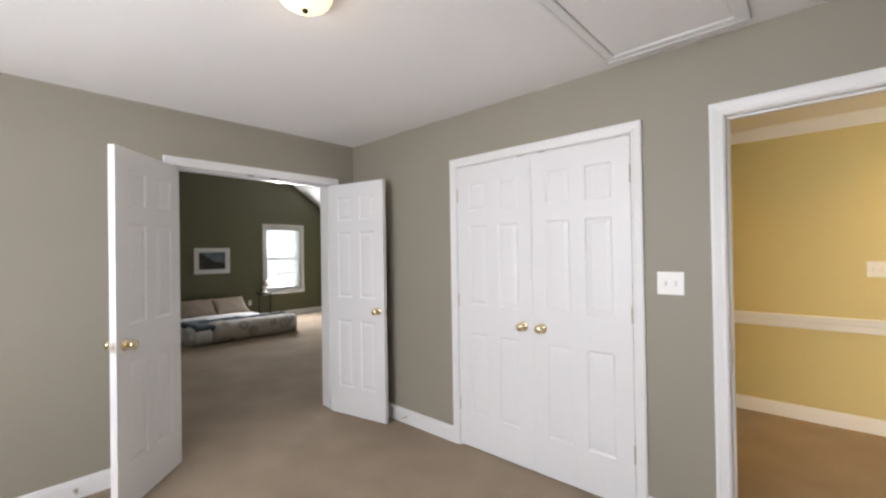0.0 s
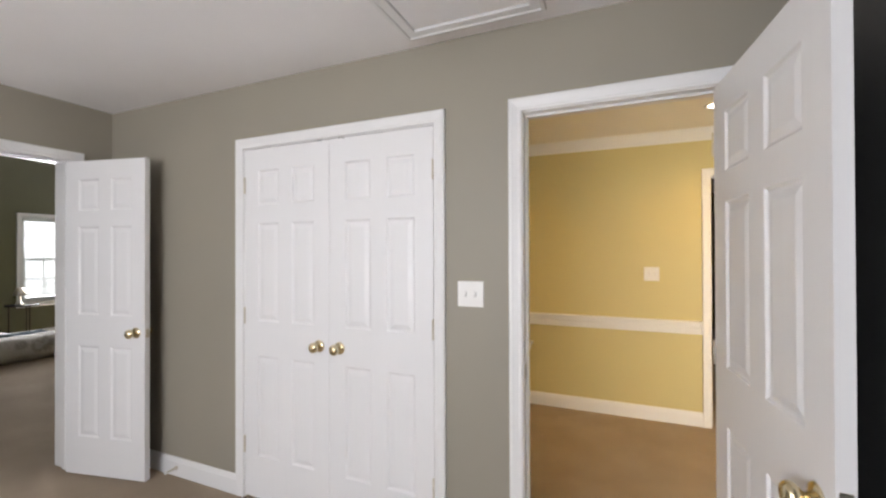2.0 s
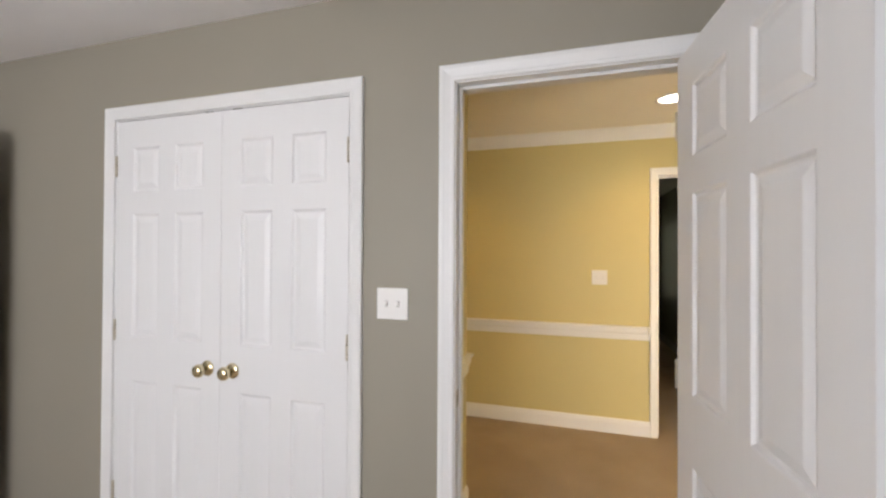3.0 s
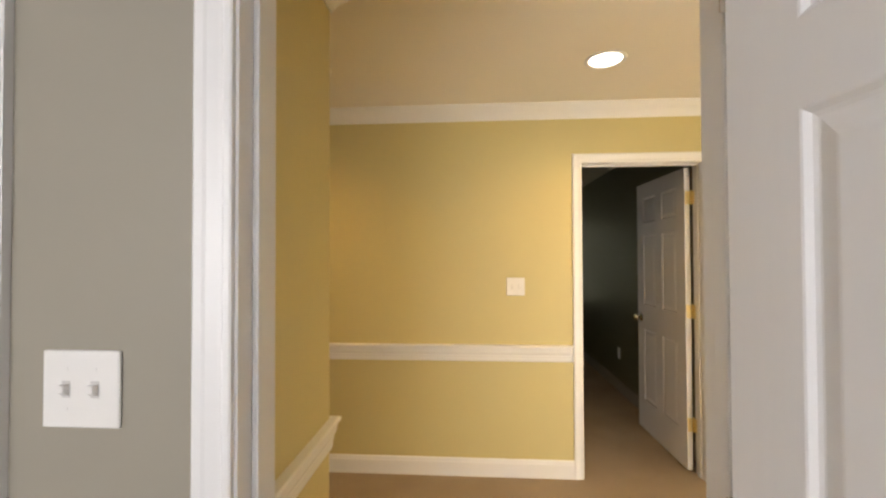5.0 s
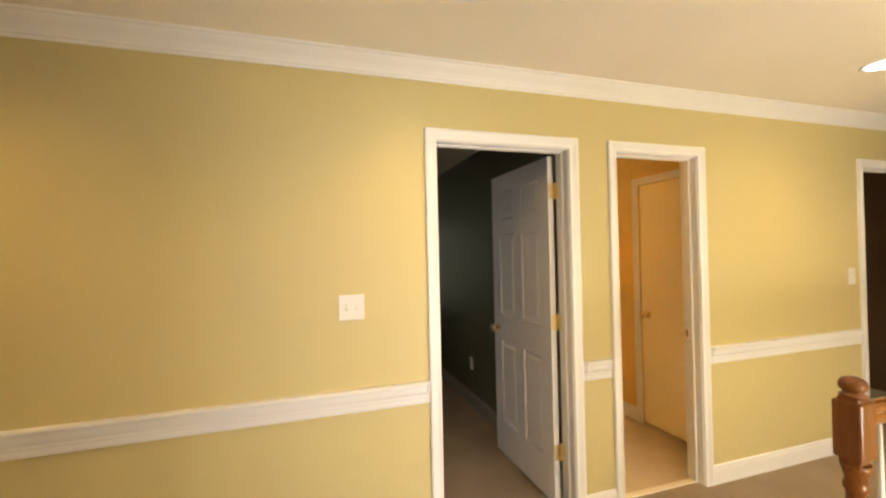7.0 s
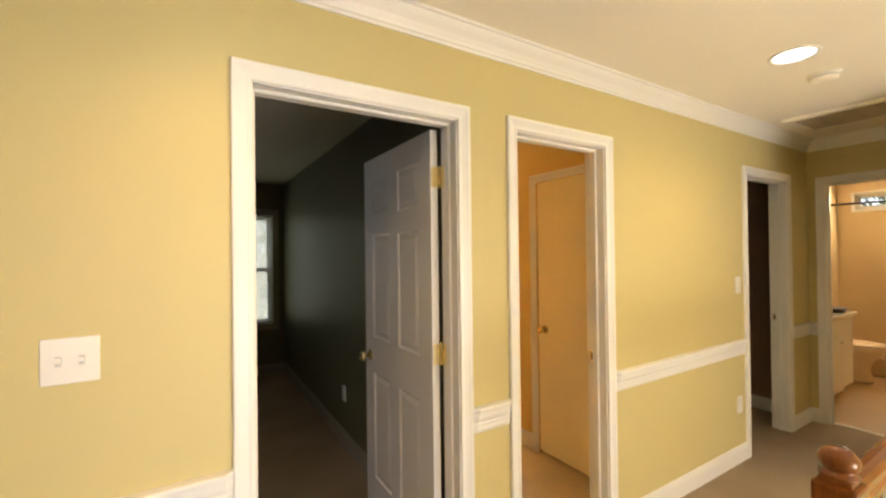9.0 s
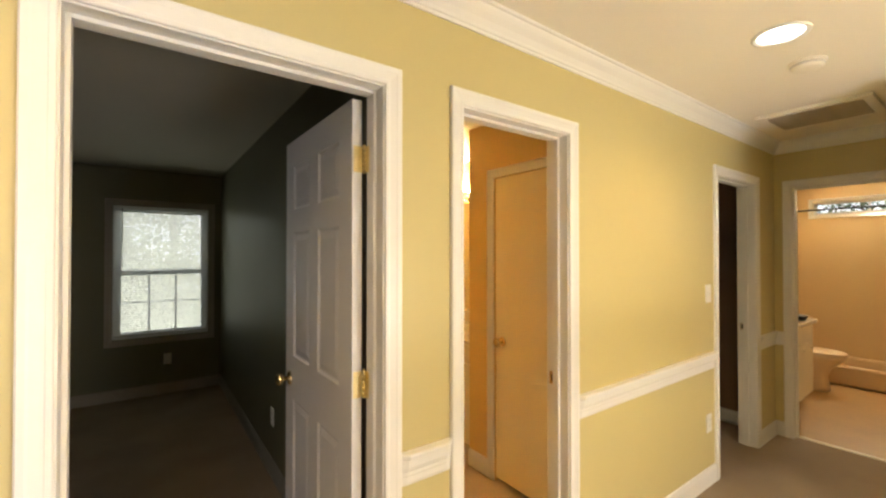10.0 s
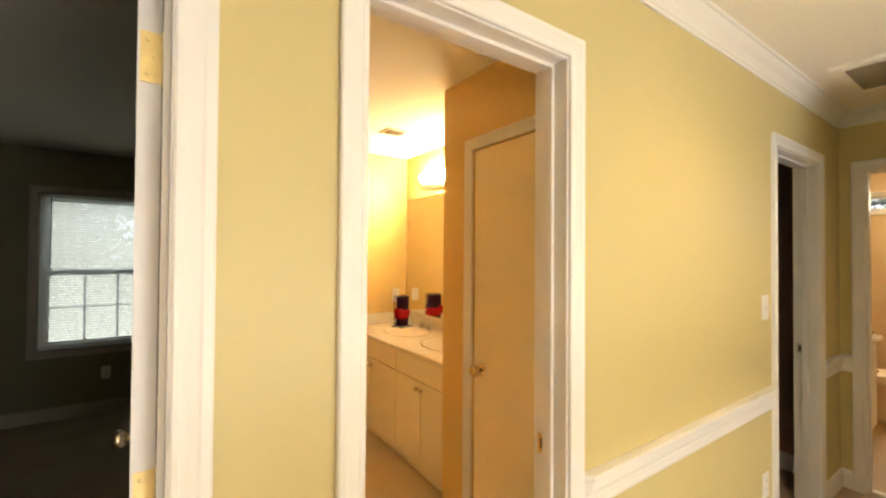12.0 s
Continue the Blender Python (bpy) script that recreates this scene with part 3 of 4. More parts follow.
# door leaves
OPEN6 = "white six-panel interior door standing open"
door_leaf("door_1", 0.728, OPEN6 + " into the carpeted room", pose(0.465, 0.001, 0, 0, 0, -85.0), mirror=True, knob_z=0.905, knob_sides=(-1,))
lc = (CLOSET[1] - CLOSET[0]) / 2 - 0.003
door_leaf("door_2", lc, "white six-panel closet door, shut, with brass knob", pose(CLOSET[0] + 0.002, 0.036, 0, 0, 0, 0), h=2.029, knob_sides=(-1,))
rightleaf = door_leaf("door_3", lc, "white six-panel closet door, shut, with brass knob", pose(CLOSET[1] - 0.002, 0.001, 0, 0, 0, 180), h=2.029, knob_sides=(1,))
door_leaf("door_4", 0.612, "white six-panel french door folded back against the wall", pose(LEFT + 0.002, FRENCH[1] - 0.0, 0, 0, 0, 11.5), knob_z=0.93)
door_leaf("door_5", 0.612, "white six-panel french door swung half open", pose(LEFT + 0.012, FRENCH[0] + 0.03, 0, 0, 0, -43.5), knob_z=0.93)
d2leaf = door_leaf("door_6", 0.756, OPEN6 + " into the unlit bedroom", pose(1.508, FAR + 0.128, 0, 0, 0, 90.8), knob_z=0.92)
# linen closet door: flush with its wall
linen = setting(finish("door_7", one_box(0.0, 0.671, -0.035, 0.0, 0.024, TOP - 0.034), M_LINEN, pose(2.835, 2.302, 0, 0, 0, 90), bevel=0.002), "cream flush linen closet door, shut", "door")
knob_part(linen, 0.671 - 0.062, 0.0, 0.925, 1, M_BRASS)

# hinges on the door frames
for z in (0.31, 1.06, 1.82):
    h = hinge_part(d2leaf, z, M_HINGE, pose(-0.004, -0.041, 0), 0.001)
    bm = bmesh.new()
    box(bm, 0.0008, 0.0032, 0.006, 0.037, z - 0.044, z + 0.044)
    for dz, dy in ((-0.03, 0.026), (0.0, 0.016), (0.03, 0.026)):
        lathe(bm, [(0.0042, 0.0), (0.0042, 0.001), (0.002, 0.0014)], 8, Matrix.Translation((0.0009, dy, z + dz)) @ Euler((0, radians(-90), 0)).to_matrix().to_4x4())
    part("hinge_leaf", bm, M_HINGE, h, "brass hinge leaf screwed to the door edge")
    bm = bmesh.new()
    box(bm, -0.045, -0.004, -0.0052, -0.0030, z - 0.044, z + 0.044)
    part("hinge_leaf", bm, M_HINGE, h)
    hinge_part(rightleaf, z, M_STEEL, pose(-0.001, 0.006, 0), 0.02)

# ---- trim ----
C = 0.062
WHITE_BASE = "white moulded baseboard"
run("baseboard_office", M_TRIM, [(LEFT, BACK, 0), (LEFT, FRENCH[0] - C, 0)], BASE, WHITE_BASE, "baseboard")
run("baseboard_office_corner", M_TRIM, [(LEFT, FRENCH[1] + C, 0), (LEFT, 0, 0), (CLOSET[0] - C, 0, 0)], BASE, WHITE_BASE, "baseboard")
run("baseboard_office_pier", M_TRIM, [(CLOSET[1] + C, 0, 0), (HALL_DOOR[0] - C, 0, 0)], BASE, WHITE_BASE, "baseboard")
IVORY = "white moulded hall baseboard"
RAILTEXT = "white moulded chair rail"
spans = [(LEFT, D2[0] - C), (D2[1] + C, BATH[0] - C), (BATH[1] + C, D3[0] - C)]
for k, (a, b) in enumerate(spans):
    run("baseboard_hall_north_%d" % (k + 1), M_TRIM, [(a, FAR, 0), (b, FAR, 0)], BASE, IVORY, "baseboard")
    run("chair_rail_hall_north_%d" % (k + 1), M_TRIM, [(a, FAR, 0.745), (b, FAR, 0.745)], RAIL, RAILTEXT, "chair rail", 0.022)
corner = [(D3[1] + C, FAR), (END, FAR), (END, ENDDOOR[1] + C)]
run("baseboard_hall_corner", M_TRIM, [(x, y, 0) for x, y in corner], BASE, IVORY, "baseboard")
run("chair_rail_hall_corner", M_TRIM, [(x, y, 0.745) for x, y in corner], RAIL, RAILTEXT, "chair rail")
stub = [(HALL_DOOR[0] - C, 0.12), (-0.432, 0.12), (-0.432, 0.86), (LEFT, 0.86)]
run("baseboard_hall_closet", M_TRIM, [(x, y, 0) for x, y in stub], BASE, IVORY, "baseboard")
run("chair_rail_hall_closet", M_TRIM, [(x, y, 0.745) for x, y in stub], RAIL, RAILTEXT, "chair rail")
loop = [(LEFT, 0.86), (LEFT, FAR), (END, FAR), (END, 1.02), (4.05, 1.02), (4.05, 1.12), (3.95, 1.12), (3.95, -3.0), (RIGHT + 0.2, -3.0), (RIGHT + 0.2, 0.0), (RIGHT + 0.3, 0.0), (RIGHT + 0.3, 0.12), (-0.432, 0.12), (-0.432, 0.86), (LEFT + 0.1, 0.86)]
run("crown_moulding", M_TRIM, [(x, y, CEIL) for x, y in loop], CROWN, "white stepped crown moulding", "crown moulding")
# white baseboard drawn in taupe: the unlit room's dimness is in its colour
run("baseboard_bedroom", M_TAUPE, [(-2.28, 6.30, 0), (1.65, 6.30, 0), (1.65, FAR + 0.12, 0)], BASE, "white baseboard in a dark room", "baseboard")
run("baseboard_bathroom", M_TRIM, [(2.83, 3.24, 0), (2.83, 3.04, 0)], BASE, "cream baseboard", "baseboard")
run("baseboard_bathroom_end", M_TRIM, [(1.77, 4.79, 0), (2.90, 4.79, 0)], BASE, "cream baseboard", "baseboard")
run("baseboard_small_room", M_TRIM, [(5.16, 4.6, 0), (5.16, FAR + 0.12, 0)], BASE, "white baseboard in a dark room", "baseboard")
run("baseboard_master", M_TRIM, [(-9.10, 0.0, 0), (-9.10, 3.30, 0), (-4.0, 3.30, 0)], BASE, "white bedroom baseboard", "baseboard")
slab("threshold_bathroom", M_CAB, BATH[0], BATH[1], FAR + 0.05, FAR + 0.09, -0.004, 0.007, "pale threshold strip in the bathroom doorway", "threshold")
slab("threshold_end_bath", M_CAB, END + 0.05, END + 0.09, ENDDOOR[0], ENDDOOR[1], -0.004, 0.007, "pale threshold strip in the end doorway", "threshold")


def strike(name, m, mat):
    bm = bmesh.new()
    for x0, x1, z0, z1 in ((-0.016, 0.016, 0.016, 0.03), (-0.016, 0.016, -0.03, -0.016), (-0.016, -0.006, -0.016, 0.016), (0.006, 0.016, -0.016, 0.016)):
        box(bm, x0, x1, -0.002, 0.0, z0, z1)
    ob = tagged(finish(name, bm, mat, m), "small brass strike plate let into a door jamb", "strike plate")
    bm = bmesh.new()
    box(bm, -0.006, 0.006, -0.0008, 0.0, -0.016, 0.016)
    part("latch_hole", bm, M_DARK, ob)
    return ob


strike("strike_plate", pose(BATH[1], FAR + 0.088, 0.925, 0, 0, -90), M_BRASS)
strike("strike_plate", pose(D3[1], FAR + 0.088, 0.925, 0, 0, -90), M_STEEL)
strike("strike_plate", pose(HALL_DOOR[0], 0.022, 0.905, 0, 0, 90), M_STEEL)

# hinges of the other leaves
for z in (0.31, 1.06, 1.82):
    hinge_part(bpy.data.objects["door_2"], z, M_STEEL, pose(0.001, -0.041, 0, 0, 0, 180), 0.02)
    hinge_part(bpy.data.objects["door_1"], z, M_STEEL, pose(-0.004, 0.004, 0))

# latches on the free edges
for nm, w in (("door_1", 0.728), ("door_6", 0.756), ("door_5", 0.612), ("door_4", 0.612)):
    bm = bmesh.new()
    box(bm, w, w + 0.0015, -0.029, -0.006, 0.90, 0.955)
    lt = part("latch_plate", bm, M_STEEL, bpy.data.objects[nm], "nickel latch plate")
    bm = bmesh.new()
    box(bm, w, w + 0.010, -0.023, -0.012, 0.92, 0.935)
    part("latch", bm, M_STEEL, lt)
# ball catches at the head of closet and french doors
for x in (-0.075, 0.075):
    bm = bmesh.new()
    box(bm, -0.022, 0.022, -0.012, 0.010, -0.003, 0)
    tagged(finish("ball_catch", bm, M_DARK, pose((CLOSET[0] + CLOSET[1]) / 2 + x, 0.016, TOP)), "small dark ball catch under the closet head", "door catch")
for y in (-0.09, 0.09):
    bm = bmesh.new()
    box(bm, -0.012, 0.010, -0.022, 0.022, -0.003, 0)
    tagged(finish("ball_catch", bm, M_DARK, pose(LEFT - 0.02, (FRENCH[0] + FRENCH[1]) / 2 + y, TOP)), "small dark ball catch under the door head", "door catch")


def door_stop(m):
    bm = bmesh.new()
    lathe(bm, [(0.012, 0.0), (0.012, 0.004), (0.006, 0.006)], 12)
    ob = tagged(finish("door_stop", bm, M_STEEL, m), "spring door stop screwed to the baseboard", "door stop")
    bm = bmesh.new()
    for k in range(12):
        lathe(bm, [(0.0045, 0.006 + k * 0.0048), (0.0062, 0.0084 + k * 0.0048), (0.0045, 0.0107 + k * 0.0048)], 10)
    part("spring", bm, M_STEEL, ob)
    bm = bmesh.new()
    lathe(bm, [(0.008, 0.063), (0.009, 0.068), (0.008, 0.076), (0.004, 0.078)], 12)
    part("rubber_tip", bm, M_PLATE, ob, "white rubber tip")


door_stop(pose(-2.50, -0.0125, 0.055, 90))
door_stop(pose(LEFT + 0.0125, -1.99, 0.055, 0, 90))

# switches and outlets
TWO = "white double toggle switch plate on the wall"
plate("switch_plate", TWO, "light switch", pose(-0.514, 0.0, 1.237), 0.124, 0.117, "double")
plate("switch_plate", TWO, "light switch", pose(0.371, FAR, 1.234), 0.117, 0.117, "double")
plate("switch_plate", "white single toggle switch plate on the yellow wall", "light switch", pose(3.922, FAR, 1.24), 0.075, 0.117, "single")
plate("outlet", "white duplex outlet on the yellow wall", "outlet", pose(3.922, FAR, 0.40), 0.072, 0.117, "outlet")
plate("outlet", "white duplex outlet below the bedroom window", "outlet", pose(1.143, 6.30, 0.37), 0.072, 0.117, "outlet")
plate("outlet", "white duplex outlet on the dark partition wall", "outlet", pose(1.65, 3.9, 0.40, 0, 0, -90), 0.072, 0.117, "outlet")
plate("outlet", "white duplex outlet beside the vanity mirror", "outlet", pose(3.36, 4.79, 1.10), 0.072, 0.117, "outlet")
plate("outlet", "white duplex outlet low on the bedroom wall", "outlet", pose(-9.10, 1.47, 0.37, 0, 0, 90), 0.072, 0.117, "outlet")

# ceiling fixtures
for cx, cy, watts in CANS:
    bm = bmesh.new()
    lathe(bm, [(0.101, 0.0), (0.101, -0.004), (0.094, -0.007), (0.084, -0.006), (0.080, 0.0)], 40)
    ob = tagged(finish("recessed_light", bm, M_TRIM, pose(cx, cy, CEIL)), "lit round recessed ceiling light with white trim ring", "ceiling light", "recessed hall lights")
    bm = bmesh.new()
    lathe(bm, [(0.081, -0.0005), (0.060, -0.0022), (0.002, -0.003)], 40)
    part("lens", bm, M_LENS, ob, "glowing white lens")


def smoke_detector(m):
    bm = bmesh.new()
    lathe(bm, [(0.072, 0.0), (0.072, -0.008), (0.066, -0.011)], 32)
    ob = tagged(finish("smoke_detector", bm, M_CEILB, m), "round ivory smoke detector on the hall ceiling", "smoke detector")
    bm = bmesh.new()
    lathe(bm, [(0.064, -0.011), (0.062, -0.026), (0.050, -0.034), (0.022, -0.037), (0.002, -0.037)], 32)
    part("cover", bm, M_CEILB, ob)
    bm = bmesh.new()
    lathe(bm, [(0.0638, -0.015), (0.0658, -0.017), (0.0658, -0.021), (0.0634, -0.023)], 32)
    part("vent_ring", bm, M_SHADE, ob)


smoke_detector(pose(3.51, 1.526, CEIL))
smoke_detector(pose(-0.725, 1.515, CEIL))

bm = bmesh.new()
lathe(bm, [(0.112, 0.0), (0.112, -0.008), (0.106, -0.014), (0.098, -0.017)], 36)
dome = tagged(finish("ceiling_lamp", bm, M_BRASS, pose(-1.385, -1.51, CEIL)), "lit dome ceiling lamp with brass rim and dark finial", "ceiling lamp")
bm = bmesh.new()
lathe(bm, [(0.104, -0.012), (0.102, -0.028), (0.088, -0.050), (0.062, -0.066), (0.030, -0.075), (0.004, -0.077)], 36)
glass = part("shade", bm, M_DOME, dome, "glowing alabaster glass bowl")
glass.visible_shadow = False
bm = bmesh.new()
lathe(bm, [(0.004, -0.074), (0.011, -0.078), (0.0125, -0.084), (0.008, -0.090), (0.002, -0.093)], 16)
part("finial", bm, M_DARK, dome, "dark bronze finial")
# made-up pendant round the added foyer source
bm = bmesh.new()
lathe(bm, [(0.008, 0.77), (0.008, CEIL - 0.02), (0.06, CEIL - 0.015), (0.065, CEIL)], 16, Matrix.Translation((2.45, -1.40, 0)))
pend = tagged(finish("foyer_pendant", bm, M_BRASS), "unseen globe pendant added as the foyer's light source", "pendant lamp")
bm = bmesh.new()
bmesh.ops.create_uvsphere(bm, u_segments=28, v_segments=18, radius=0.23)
part("globe", bm, M_DOME, pend, "glowing globe of the added pendant", pose(2.45, -1.40, 0.55), smooth=True).visible_shadow = False

# attic hatch
hx0, hx1, hy0, hy1 = -0.722, -0.213, -1.45, -0.150
bm = bmesh.new()
box(bm, hx0 + 0.006, hx1 - 0.006, hy0 + 0.006, hy1 - 0.006, CEIL - 0.006, CEIL)
hatch = tagged(finish("attic_hatch", bm, M_CEIL), "white attic ladder hatch set in the ceiling", "attic hatch")
bm = bmesh.new()
FLATCASE = [(0.0, 0.0), (0.0, 0.012), (0.004, 0.014), (0.036, 0.016), (0.040, 0.020), (0.055, 0.020), (0.058, 0.017), (0.058, 0.0)]
sweep(bm, [(hx0, (hy0 + hy1) / 2, CEIL), (hx0, hy1, CEIL), (hx1, hy1, CEIL), (hx1, hy0, CEIL), (hx0, hy0, CEIL), (hx0, (hy0 + hy1) / 2, CEIL)], FLATCASE, (0, 0, -1), False)
part("hatch_trim", bm, M_TRIM, hatch, "white moulded hatch trim")


def grille(name, label, x0, x1, y0, y1, z, slats, along, rim=0.035, deep=0.012):
    """A ceiling grille: rim, backing and slats, hung under the ceiling at z."""
    bm = bmesh.new()
    for a in ((x0, x1, y0, y0 + rim), (x0, x1, y1 - rim, y1), (x0, x0 + rim, y0 + rim, y1 - rim), (x1 - rim, x1, y0 + rim, y1 - rim)):
        box(bm, *a, z - deep, z)
    ob = tagged(finish(name, bm, M_CEILB, bevel=0.002), label, "air vent")
    # flat dark sheet takes the place of the duct's shaded depth
    part("backing", one_box(x0 + rim, x1 - rim, y0 + rim, y1 - rim, z - 0.002, z - 0.0005), M_DUCT, ob, "dark sheet painted as the shade behind the slats")
    lo, hi = (x0 + rim, x1 - rim) if along == "y" else (y0 + rim, y1 - rim)
    p = (hi - lo) / slats
    bm = bmesh.new()
    if along == "y":
        v = box(bm, 0, p * 0.5, y0 + rim, y1 - rim, z - deep * 0.95, z - deep * 0.75)
    else:
        v = box(bm, x0 + rim, x1 - rim, 0, p * 0.62, z - deep * 0.95, z - deep * 0.75)
    for q in v:
        if (q.co.x if along == "y" else q.co.y) > 0.001:
            q.co.z += deep * 0.6
    me = bpy.data.meshes.new("slat")
    bmesh.ops.recalc_face_normals(bm, faces=bm.faces)
    bm.to_mesh(me)
    bm.free()
    me.materials.append(M_SLAT)
    for k in range(slats):
        o = new("slat", me)
        o.parent = ob
        o.matrix_basis = pose(lo + k * p, 0, 0) if along == "y" else pose(0, lo + k * p, 0)
    return ob


grille("return_air_grille", "ivory return air grille on the hall ceiling", 4.265, 4.775, 1.41, 1.97, CEIL, 22, "y", 0.05, 0.02)
grille("exhaust_vent", "small bathroom ceiling exhaust vent", 2.87, 3.05, 4.00, 4.16, LOW, 7, "x", 0.02)

# ---- stair rail ----
NX, NY = 1.905, 1.07
bm = bmesh.new()
b = 0.0415
box(bm, -b, b, -b, b, 0.0, 0.30)
newel = tagged(finish("newel_post", bm, M_OAK, pose(NX, NY, 0), bevel=0.006), "turned oak newel post with a mushroom cap", "newel post")
bm = bmesh.new()
lathe(bm, [(0.041, 0.30), (0.038, 0.312), (0.030, 0.325), (0.028, 0.34), (0.038, 0.36), (0.041, 0.40), (0.036, 0.50), (0.029, 0.60), (0.026, 0.655), (0.034, 0.668), (0.034, 0.68), (0.028, 0.70), (0.038, 0.735), (0.0405, 0.754)], 24)
part("turned_shaft", bm, M_OAK, newel)
bm = bmesh.new()
v = box(bm, -b, b, -b, b, 0.768, 0.960)
box(bm, -b + 0.010, b - 0.010, -b + 0.010, b - 0.010, 0.750, 0.9735)
part("block", bm, M_OAK, newel, bevel=0.008)
bm = bmesh.new()
lathe(bm, [(0.037, 0.9735), (0.037, 0.979), (0.029, 0.984), (0.027, 0.990), (0.035, 0.995), (0.038, 1.004), (0.0375, 1.014), (0.033, 1.025), (0.024, 1.033), (0.012, 1.037), (0.002, 1.038)], 28)
part("cap", bm, M_OAK, newel, "rounded mushroom cap")
HANDRAIL = [(-0.026, 0.0), (0.026, 0.0), (0.028, 0.016), (0.022, 0.028), (0.029, 0.042), (0.027, 0.054), (0.016, 0.063), (0.0, 0.066), (-0.016, 0.063), (-0.027, 0.054), (-0.029, 0.042), (-0.022, 0.028), (-0.028, 0.016)]
bm = bmesh.new()
sweep(bm, [(NX + b - 0.004, NY, 0.878), (3.95, NY, 0.878)], HANDRAIL, (0, 0, 1))
guard = tagged(finish("stair_guard", bm, M_OAKX), "oak handrail with white balusters along the stairwell", "railing")
bm = bmesh.new()
box(bm, -0.016, 0.016, -0.016, 0.016, 0.0, 0.16)
lathe(bm, [(0.016, 0.16), (0.018, 0.17), (0.010, 0.185), (0.015, 0.22), (0.014, 0.30), (0.010, 0.60), (0.008, 0.882)], 12)
me_b = bpy.data.meshes.new("baluster")
bmesh.ops.recalc_face_normals(bm, faces=bm.faces)
bm.to_mesh(me_b)
bm.free()
me_b.materials.append(M_TRIM)
x = NX + 0.13
while x < 3.90:
    o = new("baluster", me_b)
    o.parent = guard
    o.matrix_basis = pose(x, NY, 0)
    x += 0.118

# ---- windows ----


def window(name, label, m, w, h, grid=(3, 2), casing_w=0.062, double=True, deep=0.12, stool=True, trim=None, f=0.03, r=0.038):
    """A double-hung window; the lower left corner of its opening at the origin, the room towards -y."""
    bm = bmesh.new()
    for a in ((0, f, 0, h), (w - f, w, 0, h), (f, w - f, 0, f), (f, w - f, h - f, h)):
        box(bm, a[0], a[1], 0.036, deep, a[2], a[3])
    ob = setting(finish(name, bm, M_VINYLW, m), label, "window")
    bm = bmesh.new()
    sweep(bm, [(0, 0, 0), (0, 0, h), (w, 0, h), (w, 0, 0)] if stool else [(0, 0, h / 2), (0, 0, h), (w, 0, h), (w, 0, 0), (0, 0, 0), (0, 0, h / 2)], [(a * casing_w / 0.057, q) for a, q in CASING], (0, -1, 0), True)
    part("casing", bm, trim or M_TRIM, ob)
    if stool:
        bm = bmesh.new()
        box(bm, -casing_w - 0.02, w + casing_w + 0.02, -0.04, 0.03, -0.022, 0.0)
        part("sill", bm, M_TRIM, ob, bevel=0.004)
        bm = bmesh.new()
        box(bm, -casing_w, w + casing_w, -0.016, -0.0005, -0.085, -0.022)
        part("apron", bm, M_TRIM, ob)
    sashes = [(f, h / 2 + 0.015, 0.055), (h / 2 - 0.015, h - f, 0.085)] if double else [(f, h - f, 0.07)]
    for z0, z1, y in sashes:
        bm = bmesh.new()
        for a in ((f, f + r, z0, z1), (w - f - r, w - f, z0, z1), (f + r, w - f - r, z0, z0 + r), (f + r, w - f - r, z1 - r, z1)):
            box(bm, a[0], a[1], y - 0.014, y + 0.014, a[2], a[3])
        sash = part("sash", bm, M_VINYLW, ob)
        bm = bmesh.new()
        x0, x1, u0, u1 = f + r, w - f - r, z0 + r, z1 - r
        if z0 > h * 0.3 and double:
            grid = (1, 1)
        for k in range(1, grid[0]):
            xm = x0 + (x1 - x0) * k / grid[0]
            box(bm, xm - 0.008, xm + 0.008, y - 0.006, y + 0.006, u0, u1)
        for k in range(1, grid[1]):
            zm = u0 + (u1 - u0) * k / grid[1]
            box(bm, x0, x1, y - 0.005, y + 0.005, zm - 0.008, zm + 0.008)
        if grid[0] > 1:
            part("muntin", bm, M_VINYLW, sash)
        else:
            bm.free()
        bm = bmesh.new()
        box(bm, x0 + 0.001, x1 - 0.001, y - 0.002, y + 0.001, u0 + 0.001, u1 - 0.001)
        part("pane", bm, M_GLASS, sash).visible_shadow = False
    return ob


def blind(label, m, w, h, pitch=0.0215, tilt=36.0):
    """A horizontal blind; the top left corner of its head rail at the origin, the room towards -y."""
    bm = bmesh.new()
    box(bm, 0, w, -0.02, 0.012, -0.028, 0)
    ob = tagged(finish("window_blind", bm, M_BLIND, m, bevel=0.002), label, "window blind")
    n = int((h - 0.05) / pitch)
    verts, faces = [], []
    c, s = math.cos(radians(tilt)), math.sin(radians(tilt))
    for k in range(n):
        z = -0.04 - k * pitch
        base = len(verts)
        for d, lift in ((-0.0125, 0.0), (-0.004, 0.002), (0.004, 0.002), (0.0125, 0.0)):
            for x in (0.006, w - 0.006):
                verts.append((x, -0.004 + d * c - lift * s, z + d * s + lift * c))
        faces += [(base + 2 * q, base + 2 * q + 1, base + 2 * q + 3, base + 2 * q + 2) for q in range(3)]
    me = bpy.data.meshes.new("slats")
    me.from_pydata(verts, [], faces)
    me.materials.append(M_BLIND)
    o = new("slats", me)
    o.parent = ob
    tagged(o, kind="stuff")
    bm = bmesh.new()
    box(bm, 0.004, w - 0.004, -0.016, 0.010, -h, -h + 0.016)
    part("bottom_rail", bm, M_BLIND, ob)
    bm = bmesh.new()
    lathe(bm, [(0.003, -0.62), (0.0045, -0.60), (0.0035, -0.58), (0.0035, -0.03)], 8, Matrix.Translation((0.07, -0.026, 0)))
    part("tilt_wand", bm, M_DARK, ob, "thin tilt wand")
    bm = bmesh.new()
